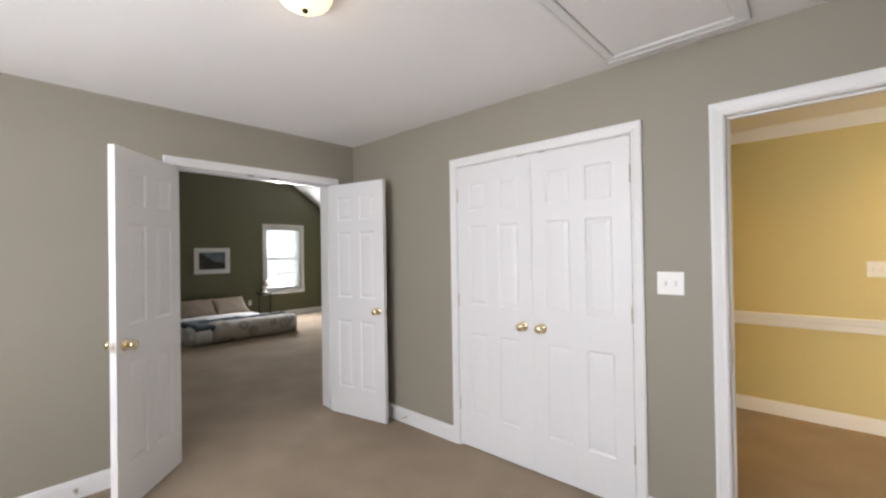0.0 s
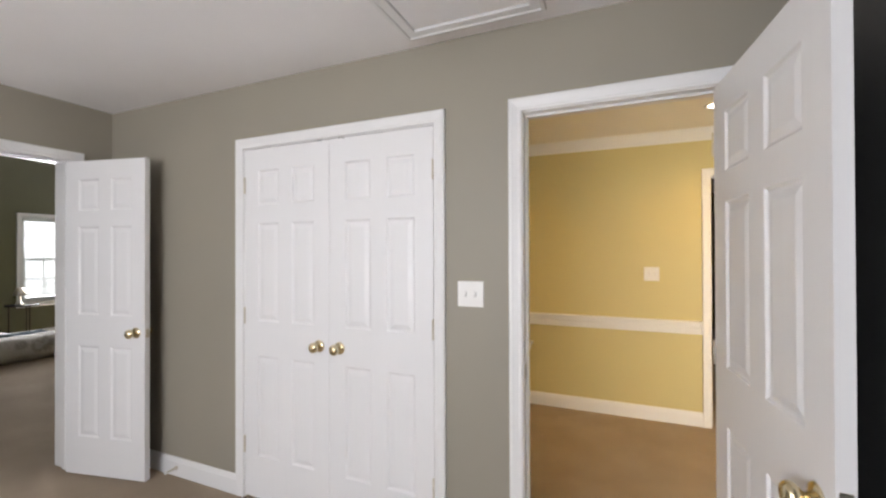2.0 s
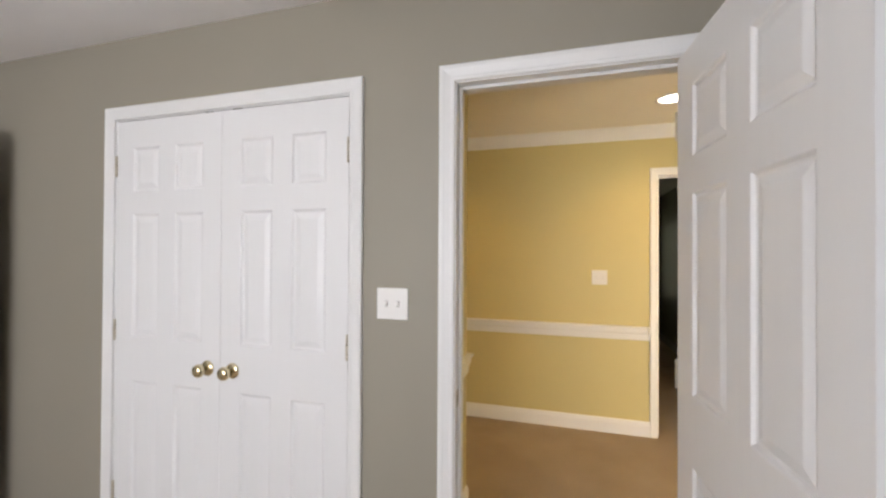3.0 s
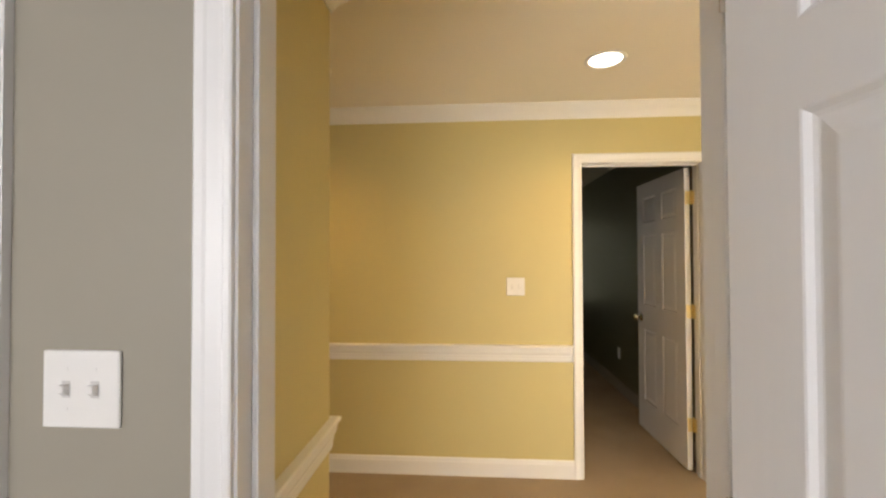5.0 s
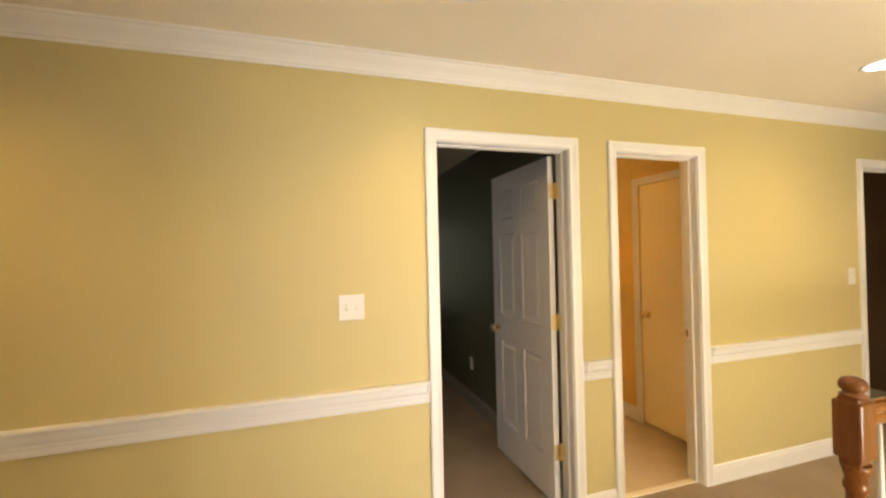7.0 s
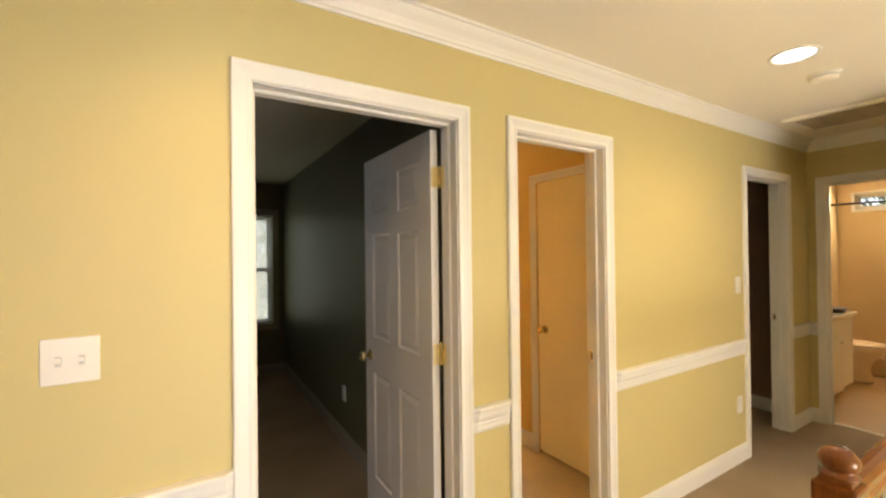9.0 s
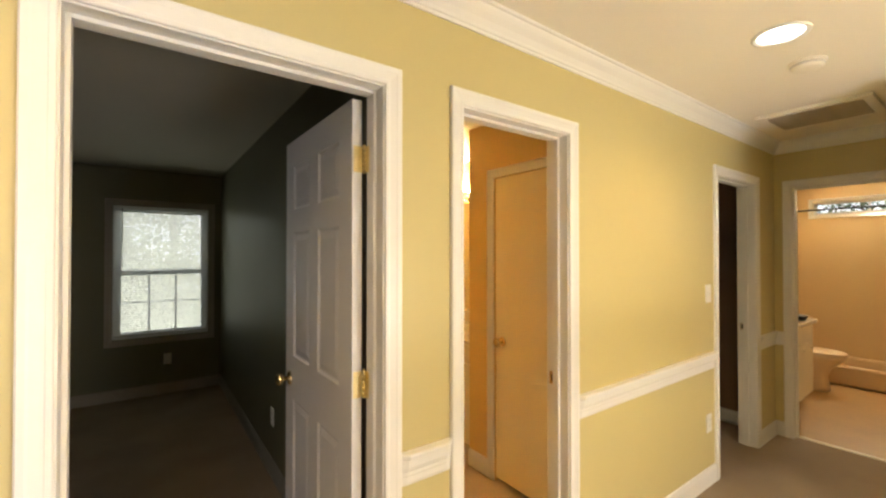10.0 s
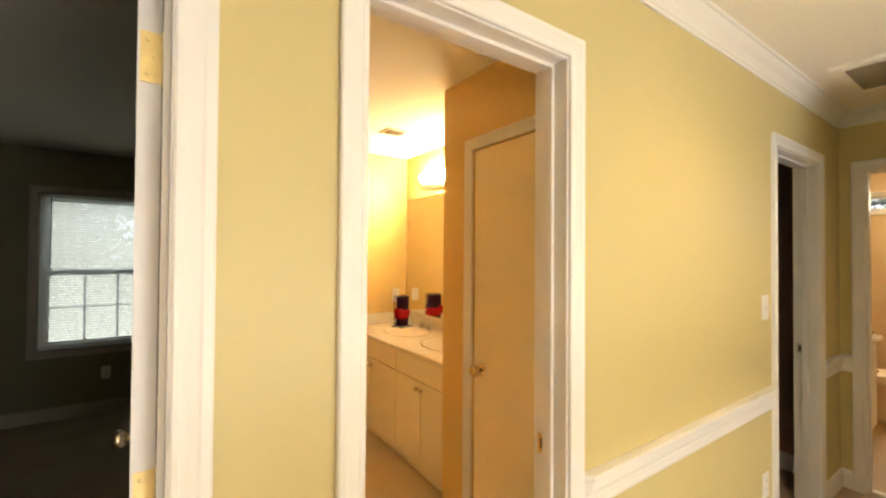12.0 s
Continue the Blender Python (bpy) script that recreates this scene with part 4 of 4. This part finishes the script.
    for x in (0.12, w / 2, w - 0.12):
        box(bm, x - 0.0008, x + 0.0008, -0.018, -0.017, -h + 0.01, -0.02)
    part("ladder_cord", bm, M_BLIND, ob)
    return ob


# casing takes taupe, darker than the white trim elsewhere
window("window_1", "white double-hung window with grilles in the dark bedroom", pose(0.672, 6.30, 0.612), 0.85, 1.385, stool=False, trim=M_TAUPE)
blind("lowered white mini blind over the bedroom window", pose(0.680, 6.316, 1.989), 0.834, 1.362, pitch=0.0225, tilt=-39.0)
window("window_2", "bright double-hung window in the gable wall", pose(-9.10, 1.82, 0.60, 0, 0, 90), 0.87, 1.44)
blind("lowered white mini blind over the bright gable window", pose(-9.128, 1.845, 2.005, 0, 0, 90), 0.82, 1.36, tilt=48.0)
window("window_3", "small high bathroom window with white frame", pose(8.08, 2.50, 1.995, 0, 0, -90), 1.05, 0.18, (4, 1), 0.038, False, stool=False, f=0.012, r=0.026)
window("window_4", "wide window behind the walker", pose(-0.05, BACK, 0.75, 0, 0, 180), 2.1, 1.35, (6, 2))

# ---- bathroom with the long vanity ----
VX, VY0, VY1, VH = 2.92, 3.24, 4.79, 0.85


def vanity_unit(y0, y1, doors, label):
    bm = bmesh.new()
    box(bm, VX + 0.02, 3.47, y0, y1, 0.15, VH - 0.035)
    box(bm, VX + 0.09, 3.47, y0, y1, 0.0, 0.15)
    ob = tagged(finish("vanity_cabinet", bm, M_CAB), label, "bathroom cabinet")
    part("false_drawer", one_box(VX, VX + 0.019, y0 + 0.004, y1 - 0.004, 0.672, VH - 0.042), M_CAB, ob, bevel=0.003)
    w = (y1 - y0) / doors
    for k in range(doors):
        a = y0 + k * w
        d = part("cabinet_door", one_box(VX, VX + 0.019, a + 0.003, a + w - 0.003, 0.16, 0.664), M_CAB, ob, bevel=0.003)
        bm = bmesh.new()
        side = a + w - 0.03 if k % 2 == 0 else a + 0.03
        lathe(bm, [(0.006, 0.0), (0.006, 0.012), (0.015, 0.018), (0.016, 0.025), (0.002, 0.029)], 14, pose(VX, side, 0.62, 0, -90))
        part("cabinet_knob", bm, M_STEEL, d, "small round nickel knob")


vanity_unit(VY0 + 0.05, 3.95, 2, "cream bathroom vanity cabinet with flat doors")
vanity_unit(3.95, VY1, 2, "cream bathroom vanity cabinet beside the end wall")
bm = bmesh.new()
box(bm, VX - 0.02, 3.47, VY0, VY1, VH - 0.034, VH)
top = tagged(finish("countertop", bm, M_COUNTER, bevel=0.006), "cream cultured marble vanity top with basin", "countertop")
bm = bmesh.new()
box(bm, 3.45, 3.47, VY0, VY1, VH, VH + 0.10)
box(bm, VX - 0.01, 3.45, VY1 - 0.02, VY1, VH, VH + 0.10)
part("backsplash", bm, M_COUNTER, top, bevel=0.003)
for by in (3.72, 4.30):
    bm = bmesh.new()
    prof = [(1.0, 0.001), (0.95, 0.006), (0.90, 0.002), (0.80, 0.0015), (0.3, 0.0012), (0.02, 0.001)]
    lathe(bm, [(0.20 * r, VH + z) for r, z in prof], 32)
    o = part("basin", bm, M_COUNTER, top, "shallow oval basin rim", Matrix.Translation((3.20, by, 0)) @ Matrix.Diagonal((0.85, 1.15, 1, 1)))
    # faucet
    bm = bmesh.new()
    box(bm, -0.025, 0.025, -0.075, 0.075, 0, 0.012)
    fa = tagged(finish("faucet", bm, M_STEEL, pose(3.38, by, VH), bevel=0.004), "chrome two-handle bathroom faucet", "faucet")
    bm = bmesh.new()
    sweep(bm, [(0.0, 0, 0.01), (-0.01, 0, 0.06), (-0.05, 0, 0.085), (-0.11, 0, 0.07)], [(-0.011, -0.011), (0.011, -0.011), (0.011, 0.011), (-0.011, 0.011)], (0, 1, 0))
    part("spout", bm, M_STEEL, fa, bevel=0.004)
    for q in (-0.055, 0.055):
        bm = bmesh.new()
        lathe(bm, [(0.016, 0.012), (0.014, 0.03), (0.020, 0.036), (0.020, 0.055), (0.008, 0.06)], 14, Matrix.Translation((0, q, 0)))
        part("tap_handle", bm, M_STEEL, fa)

bm = bmesh.new()
box(bm, 3.464, 3.469, VY0 + 0.01, VY1 - 0.035, VH + 0.105, 1.99)
tagged(finish("wall_mirror", bm, M_MIRROR), "large frameless mirror over the vanity", "mirror")

bm = bmesh.new()
box(bm, 3.455, 3.47, 3.78, 4.46, 2.045, 2.125)
bar = tagged(finish("vanity_light", bm, M_STEEL, bevel=0.004), "lit nickel light bar with upright bulbs above the mirror", "wall lamp")
bm = bmesh.new()
box(bm, 3.395, 3.418, 3.77, 4.47, 2.052, 2.072)
for y in (3.98, 4.26):
    box(bm, 3.418, 3.456, y - 0.008, y + 0.008, 2.055, 2.069)
part("rail", bm, M_STEEL, bar, bevel=0.003)
for k in range(4):
    at = Matrix.Translation((3.406, 3.85 + 0.18 * k, 2.07))
    bm = bmesh.new()
    lathe(bm, [(0.017, 0.0), (0.019, 0.004), (0.021, 0.022), (0.017, 0.030)], 18, at)
    holder = part("socket", bm, M_STEEL, bar, "nickel bulb holder")
    bm = bmesh.new()
    lathe(bm, [(0.012, 0.030), (0.014, 0.038), (0.026, 0.050), (0.034, 0.068), (0.034, 0.080), (0.026, 0.096), (0.012, 0.106), (0.002, 0.108)], 18, at)
    part("bulb", bm, M_BULB, holder, "glowing round bulb")

# towel holder on the vanity
bm = bmesh.new()
box(bm, -0.075, 0.075, -0.06, 0.06, 0.0, 0.008)
th = tagged(finish("towel_holder", bm, M_DARK, pose(3.30, 4.55, VH, 0, 0, 20), bevel=0.003), "dark metal towel stand with red and plum towels", "towel stand")
bm = bmesh.new()
for a in (-0.07, 0.07):
    lathe(bm, [(0.004, 0.0), (0.004, 0.27)], 8, Matrix.Translation((a, 0.03, 0)))
box(bm, -0.074, 0.074, 0.026, 0.034, 0.265, 0.273)
part("stand_frame", bm, M_DARK, th)


def cloth(bm, w, t, z0, z1, waves=5, amp=0.006, flare=0.0):
    n, r = 18, 8
    grid = []
    for j in range(r + 1):
        z = z0 + (z1 - z0) * j / r
        k = 1 + flare * math.sin(math.pi * j / r)
        row = []
        for i in range(n):
            a = 2 * math.pi * i / n
            rr = 1 + 0.06 * math.sin(waves * a + j * 0.5)
            row.append(bm.verts.new((w / 2 * k * rr * abs(math.cos(a)) ** 0.5 * (1 if math.cos(a) >= 0 else -1), t / 2 * k * rr * abs(math.sin(a)) ** 0.5 * (1 if math.sin(a) >= 0 else -1), z)))
        grid.append(row)
    for a, b2 in zip(grid, grid[1:]):
        for i in range(n):
            f = bm.faces.new((a[i], a[(i + 1) % n], b2[(i + 1) % n], b2[i]))
            f.smooth = True
    bm.faces.new(grid[0][::-1])
    bm.faces.new(grid[-1])


bm = bmesh.new()
cloth(bm, 0.135, 0.05, 0.012, 0.262, 3, 0.003)
part("plum_towel", bm, M_PLUM, th, "folded dark plum towel")
bm = bmesh.new()
cloth(bm, 0.15, 0.068, 0.075, 0.145, 3, 0.004, 0.04)
red = part("red_band_towel", bm, M_RED, th, "red towel tied round the plum towel")
bm = bmesh.new()
cloth(bm, 0.05, 0.05, 0.10, 0.165, 5, 0.006, 0.25)
part("knot", bm, M_RED, red, m=pose(-0.07, -0.012, 0))

# ---- end bathroom ----
bm = bmesh.new()
box(bm, 5.62, 6.48, 2.16, 2.68, 0.10, 0.80)
box(bm, 5.62, 6.48, 2.23, 2.68, 0.0, 0.10)
v = tagged(finish("vanity_cabinet", bm, M_CAB), "cream end-bathroom vanity cabinet with drawer and doors", "bathroom cabinet")
for a, b2 in ((5.73, 6.09), (6.095, 6.27)):
    part("drawer", one_box(a, b2, 2.142, 2.16, 0.63, 0.785), M_CAB, v, bevel=0.003)
    d = part("cabinet_door", one_box(a, b2, 2.142, 2.16, 0.115, 0.62), M_CAB, v, bevel=0.003)
    bm = bmesh.new()
    lathe(bm, [(0.005, 0), (0.005, 0.012), (0.014, 0.018), (0.002, 0.026)], 12, pose((a + b2) / 2 + 0.12, 2.142, 0.57, 90))
    part("cabinet_knob", bm, M_STEEL, d)
bm = bmesh.new()
box(bm, 5.60, 6.50, 2.125, 2.68, 0.80, 0.835)
tagged(finish("countertop", bm, M_COUNTER, bevel=0.006), "cream vanity top in the end bathroom", "countertop")
bm = bmesh.new()
lathe(bm, [(0.05, 0.0), (0.055, 0.006), (0.07, 0.016), (0.075, 0.018)], 20)
dish = tagged(finish("soap_dish", bm, M_DARK, Matrix.Translation((6.26, 2.22, 0.836)) @ Matrix.Diagonal((1.5, 1.1, 2.6, 1))), "small dark dish on the vanity top", "dish")
# toilet
TX, TY = 6.99, 2.67
bm = bmesh.new()
box(bm, -0.235, 0.235, -0.19, 0, 0.40, 0.76)
wc = tagged(finish("toilet", bm, M_CERAM, pose(TX, TY, 0), bevel=0.02), "almond ceramic toilet with lid down", "toilet")
part("tank_lid", one_box(-0.245, 0.245, -0.20, 0.0, 0.761, 0.79), M_CERAM, wc, bevel=0.01)
egg = Matrix.Translation((0, -0.42, 0)) @ Matrix.Diagonal((0.8, 1.15, 1, 1))
bm = bmesh.new()
lathe(bm, [(0.105, 0.0), (0.11, 0.04), (0.085, 0.15), (0.115, 0.25), (0.19, 0.335), (0.222, 0.385), (0.215, 0.392)], 28)
part("bowl", bm, M_CERAM, wc, m=egg, smooth=True)
bm = bmesh.new()
lathe(bm, [(0.225, 0.393), (0.232, 0.400), (0.228, 0.412)], 28)
part("seat", bm, M_CERAM, wc, m=egg)
bm = bmesh.new()
lathe(bm, [(0.226, 0.414), (0.232, 0.422), (0.222, 0.432), (0.10, 0.438), (0.002, 0.439)], 28)
part("lid", bm, M_CERAM, wc, m=egg, smooth=True)
# tub
bm = bmesh.new()
for a in ((7.38, 7.46, 0.40, 2.68), (8.00, 8.08, 0.40, 2.68), (7.46, 8.00, 0.40, 0.50), (7.46, 8.00, 2.58, 2.68)):
    box(bm, a[0], a[1], a[2], a[3], 0.0, 0.22)
box(bm, 7.46, 8.00, 0.50, 2.58, 0.0, 0.08)
tagged(finish("bathtub", bm, M_CERAM, bevel=0.02), "almond bathtub along the end wall", "bathtub")
bm = bmesh.new()
lathe(bm, [(0.0125, 0.40), (0.0125, 2.68)], 14, pose(7.42, 0, 2.02, -90))
rod = tagged(finish("curtain_rod", bm, M_DARK), "dark shower curtain rod above the tub", "curtain rod")
for k in range(8):
    bm = bmesh.new()
    lathe(bm, [(0.015, -0.0015), (0.0165, 0.0), (0.015, 0.0015)], 12, pose(7.42, 0.6 + 0.22 * k, 2.015, 90))
    part("curtain_ring", bm, M_DARK, rod)

# ---- main bedroom ----


def soft_block(x0, x1, y0, y1, z0, z1, cuts=14, puff=0.03, seed=0.0):
    """A padded slab with a domed top, rounded sides and uneven surface."""
    bm = bmesh.new()
    box(bm, x0, x1, y0, y1, z0, z1)
    bmesh.ops.subdivide_edges(bm, edges=bm.edges, cuts=cuts, use_grid_fill=True)
    cx, cy, cz = (x0 + x1) / 2, (y0 + y1) / 2, (z0 + z1) / 2
    for q in bm.verts:
        u, w, h = (q.co.x - cx) / (x1 - x0) * 2, (q.co.y - cy) / (y1 - y0) * 2, (q.co.z - cz) / (z1 - z0) * 2
        r = max(abs(u), abs(w)) ** 6
        if h > 0:
            q.co.z -= (z1 - z0) * 0.22 * r * h
        k = 1 - 0.05 * abs(h) ** 2
        q.co.x, q.co.y = cx + (q.co.x - cx) * k, cy + (q.co.y - cy) * k
        n3 = noise.noise_vector(Vector((q.co.x * 5 + seed, q.co.y * 5, q.co.z * 5)))
        q.co += n3 * puff * (1 if q.co.z > z0 + 0.01 else 0)
    for f in bm.faces:
        f.smooth = True
    return bm


def roll(x0, x1, y0, y1, h, seed=0.0, droop=0.0, nu=44, nv=26):
    """A folded cover lying along y: a rounded, rumpled section that swells and sags along its length, with tucked ends."""
    bm, rings = bmesh.new(), []
    cx, rx = (x0 + x1) / 2, (x1 - x0) / 2
    for i in range(nu + 1):
        u = i / nu
        y = y0 + (y1 - y0) * u
        tuck = min(1.0, (min(u, 1 - u) * (y1 - y0) / 0.10 + 0.25)) ** 0.5
        top = h * (1 - droop * u) * (0.86 + 0.14 * tuck) + 0.012 * noise.noise(Vector((u * 7, seed, 0.0)))
        ring = []
        for k in range(nv):
            a = 2 * math.pi * k / nv
            c, q = math.cos(a), math.sin(a)
            p = Vector((cx + rx * tuck * abs(c) ** 0.7 * (1 if c >= 0 else -1), y, top / 2 + top / 2 * abs(q) ** 0.75 * (1 if q >= 0 else -1)))
            wave = noise.noise(Vector((p.x * 9 + seed, y * 6, p.z * 9))) * 0.016 + noise.noise(Vector((p.x * 22, y * 17 + seed, p.z * 22))) * 0.006
            if p.z > 0.01:
                p += Vector((c, 0, q)) * wave
            p.z = max(p.z, 0.0)
            ring.append(bm.verts.new(p))
        rings.append(ring)
    for p, q in zip(rings, rings[1:]):
        for k in range(nv):
            f = bm.faces.new((p[k], p[(k + 1) % nv], q[(k + 1) % nv], q[k]))
            f.smooth = True
    for ring in (rings[0], rings[-1]):
        bm.faces.new(ring)
    return bm


bed = tagged(finish("bed", soft_block(-9.05, -7.12, -0.26, 1.44, 0.0, 0.27, 18, 0.012), M_SHEET), "low unmade bed on the carpet with a folded floral quilt", "bed")
part("quilt", roll(-7.46, -7.0, 0.04, 1.50, 0.335, 3.0, 0.05), M_QUILT, bed, "grey floral quilt folded back at the foot")
part("sheet_corner", roll(-7.62, -7.02, -0.26, 0.08, 0.275, 6.0, -0.05, 20), M_SHEET, bed, "white sheet hanging at the corner")
part("throw_edge", roll(-7.55, -7.36, -0.02, 1.46, 0.352, 8.0, 0.05), M_BLUE, bed, "blue reverse side of the folded quilt")
part("throw_corner", soft_block(-7.98, -7.06, -0.19, 0.26, 0.215, 0.312, 16, 0.014, 9), M_BLUE, bed, "blue reverse side turned out over the sheet")


def pillow(m, label, mat=None):
    """A flat cushion with drawn-in sides and pointed corners."""
    bm = bmesh.new()
    n = 14
    for side in (1, -1):
        rows = []
        for j in range(n + 1):
            row = []
            for i in range(n + 1):
                u, w = 2 * i / n - 1, 2 * j / n - 1
                x, y = u * (0.35 - 0.045 * (1 - w * w)), w * (0.25 - 0.035 * (1 - u * u))
                z = side * 0.075 * ((1 - u * u) * (1 - w * w)) ** 0.45
                row.append(bm.verts.new(Vector((x, y, z)) + noise.noise_vector(Vector((x * 7, y * 7, 2.0))) * 0.014))
            rows.append(row)
        for p, q in zip(rows, rows[1:]):
            for i in range(n):
                f = bm.faces.new((p[i], p[i + 1], q[i + 1], q[i]))
                f.smooth = True
    bmesh.ops.remove_doubles(bm, verts=bm.verts, dist=0.0005)
    bmesh.ops.recalc_face_normals(bm, faces=bm.faces)
    return tagged(finish("pillow", bm, mat or M_PILLOW, m), label, "pillow", "pillows on the bed")


for py, turn in ((0.33, 87), (0.94, 95)):
    pillow(pose(-8.76, py, 0.40, 40, 0, turn), "tan cotton pillow propped against the wall")
pillow(pose(-8.90, 0.13, 0.37, 46, 0, 86), "white cotton pillow propped against the wall", M_SHEET)

# framed print on the gable wall
bm = bmesh.new()
y0, y1, z0, z1 = 0.39, 1.06, 1.045, 1.57
for a in ((y0, y1, z0, z0 + 0.03), (y0, y1, z1 - 0.03, z1), (y0, y0 + 0.03, z0 + 0.03, z1 - 0.03), (y1 - 0.03, y1, z0 + 0.03, z1 - 0.03)):
    box(bm, -9.10, -9.075, *a)
pic = tagged(finish("framed_print", bm, M_TRIM, bevel=0.002), "white framed landscape print with pale mat", "picture")
part("mat_board", one_box(-9.098, -9.086, y0 + 0.03, y1 - 0.03, z0 + 0.03, z1 - 0.03), M_SHEET, pic, "pale mat board")
part("print", one_box(-9.0859, -9.084, y0 + 0.09, y1 - 0.09, z0 + 0.09, z1 - 0.09), M_PRINT, pic, "dusky shore landscape")
bm = bmesh.new()
shore = [(y0 + 0.09, z0 + 0.09), (y1 - 0.09, z0 + 0.09), (y1 - 0.09, z0 + 0.20), (y0 + 0.40, z0 + 0.23), (y0 + 0.28, z0 + 0.30), (y0 + 0.17, z0 + 0.40), (y0 + 0.09, z0 + 0.42)]
bm.faces.new([bm.verts.new((-9.0832, a, c)) for a, c in shore])
part("printed_shore", bm, M_LAND, pic, "dark wooded shore in the print")

# side table and lamp by the window
bm = bmesh.new()
lathe(bm, [(0.20, 0.56), (0.205, 0.57), (0.20, 0.582)], 28, Matrix.Translation((-8.93, 1.76, 0)))
tb = tagged(finish("side_table", bm, M_DARK), "small round dark metal side table", "side table")
for k in range(3):
    a = 2 * math.pi * k / 3
    bm = bmesh.new()
    lathe(bm, [(0.009, 0.0), (0.008, 0.56)], 8, Matrix.Translation((-8.93 + 0.15 * math.cos(a), 1.76 + 0.15 * math.sin(a), 0)))
    part("leg", bm, M_DARK, tb)
bm = bmesh.new()
lathe(bm, [(0.06, 0.583), (0.055, 0.595), (0.015, 0.605), (0.012, 0.76), (0.004, 0.77)], 18, Matrix.Translation((-8.93, 1.74, 0)))
tl = tagged(finish("table_lamp", bm, M_STEEL), "small grey table lamp on the side table", "table lamp")
bm = bmesh.new()
lathe(bm, [(0.085, 0.735), (0.055, 0.86), (0.002, 0.861)], 20, Matrix.Translation((-8.93, 1.74, 0)))
part("shade", bm, M_STEEL, tl, "grey cone shade")

# ---- outside ----
bm = bmesh.new()
box(bm, -400, 400, -400, 400, -3.3, -3.2)
setting(finish("ground", bm, M_GROUND), "lawn round the house, one storey below", "ground")
rng = random.Random(7)


def tree(label, x, y, height, spread, leaves, low=-1.2):
    bm = bmesh.new()
    lathe(bm, [(0.22, -3.2), (0.16, -1.5), (0.12, 0.5), (0.05, height * 0.6 - 1.2), (0.01, height * 0.75 - 1.5)], 10)
    limbs = []
    for k in range(9):
        a, z = k * 2.4, low + k * (height - 3.7 - low) / 9
        r = spread * (0.9 - 0.05 * k)
        lathe(bm, [(0.05, 0), (0.03, r * 0.5), (0.008, r)], 6, Matrix.Translation((0, 0, z)) @ Euler((radians(58), 0, a)).to_matrix().to_4x4())
        limbs.append((a, z, r))
    t = tagged(finish("tree", bm, M_BARK, pose(x, y, 0)), label, "tree")
    verts, faces = [], []
    for k in range(leaves):
        a, z, r = limbs[k % len(limbs)]
        d = r * rng.uniform(0.15, 1.1)
        p = Vector((math.sin(a) * d * 0.85 + rng.gauss(0, 0.42), -math.cos(a) * d * 0.85 + rng.gauss(0, 0.42), z + d * 0.53 + rng.gauss(0, 0.45)))
        q = Euler((rng.uniform(0, 6.3), rng.uniform(0, 6.3), rng.uniform(0, 6.3))).to_matrix()
        s, base = rng.uniform(0.035, 0.075), len(verts)
        verts += [tuple(p + q @ Vector(c)) for c in ((-s, 0, 0), (0, -s * 0.45, 0.01), (s, 0, 0), (0, s * 0.45, 0.01))]
        faces.append((base, base + 1, base + 2, base + 3))
    me = bpy.data.meshes.new("crown")
    me.from_pydata(verts, [], faces)
    me.materials.append(M_LEAF)
    o = new("crown", me)
    o.parent = t
    tagged(o, "loose crown of small green leaves", kind="stuff")


for tx, ty, h in ((0.2, 11.5, 7.5), (3.0, 12.5, 8.5), (-2.8, 13.0, 8.0), (1.6, 15.5, 10.0), (-0.8, 17.0, 10.5), (12.5, 1.6, 9.0), (13.5, 4.2, 9.5)):
    tree("leafy green tree outside the window", tx, ty, h, 2.3, 8000)

for tx, ty in ((-1.7, 10.6), (0.3, 9.9), (2.1, 10.3), (3.9, 11.2)):
    tree("bushy green shrub tree below the bedroom window", tx, ty, 5.0, 1.9, 9000, low=-2.7)

# glowing sheets past the garden, added to brighten the windows
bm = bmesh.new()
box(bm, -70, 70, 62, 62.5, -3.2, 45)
setting(finish("backdrop_north", bm, M_SKYGLOW), "glowing sheet for bright sky past the trees", "backdrop")
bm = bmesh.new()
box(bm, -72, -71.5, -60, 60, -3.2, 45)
setting(finish("backdrop_west", bm, M_SKYGLOW), "glowing sheet for bright sky past the garden", "backdrop")
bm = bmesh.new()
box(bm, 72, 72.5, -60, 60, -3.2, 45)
setting(finish("backdrop_east", bm, M_SKYGLOW), "glowing sheet for bright sky past the trees", "backdrop")
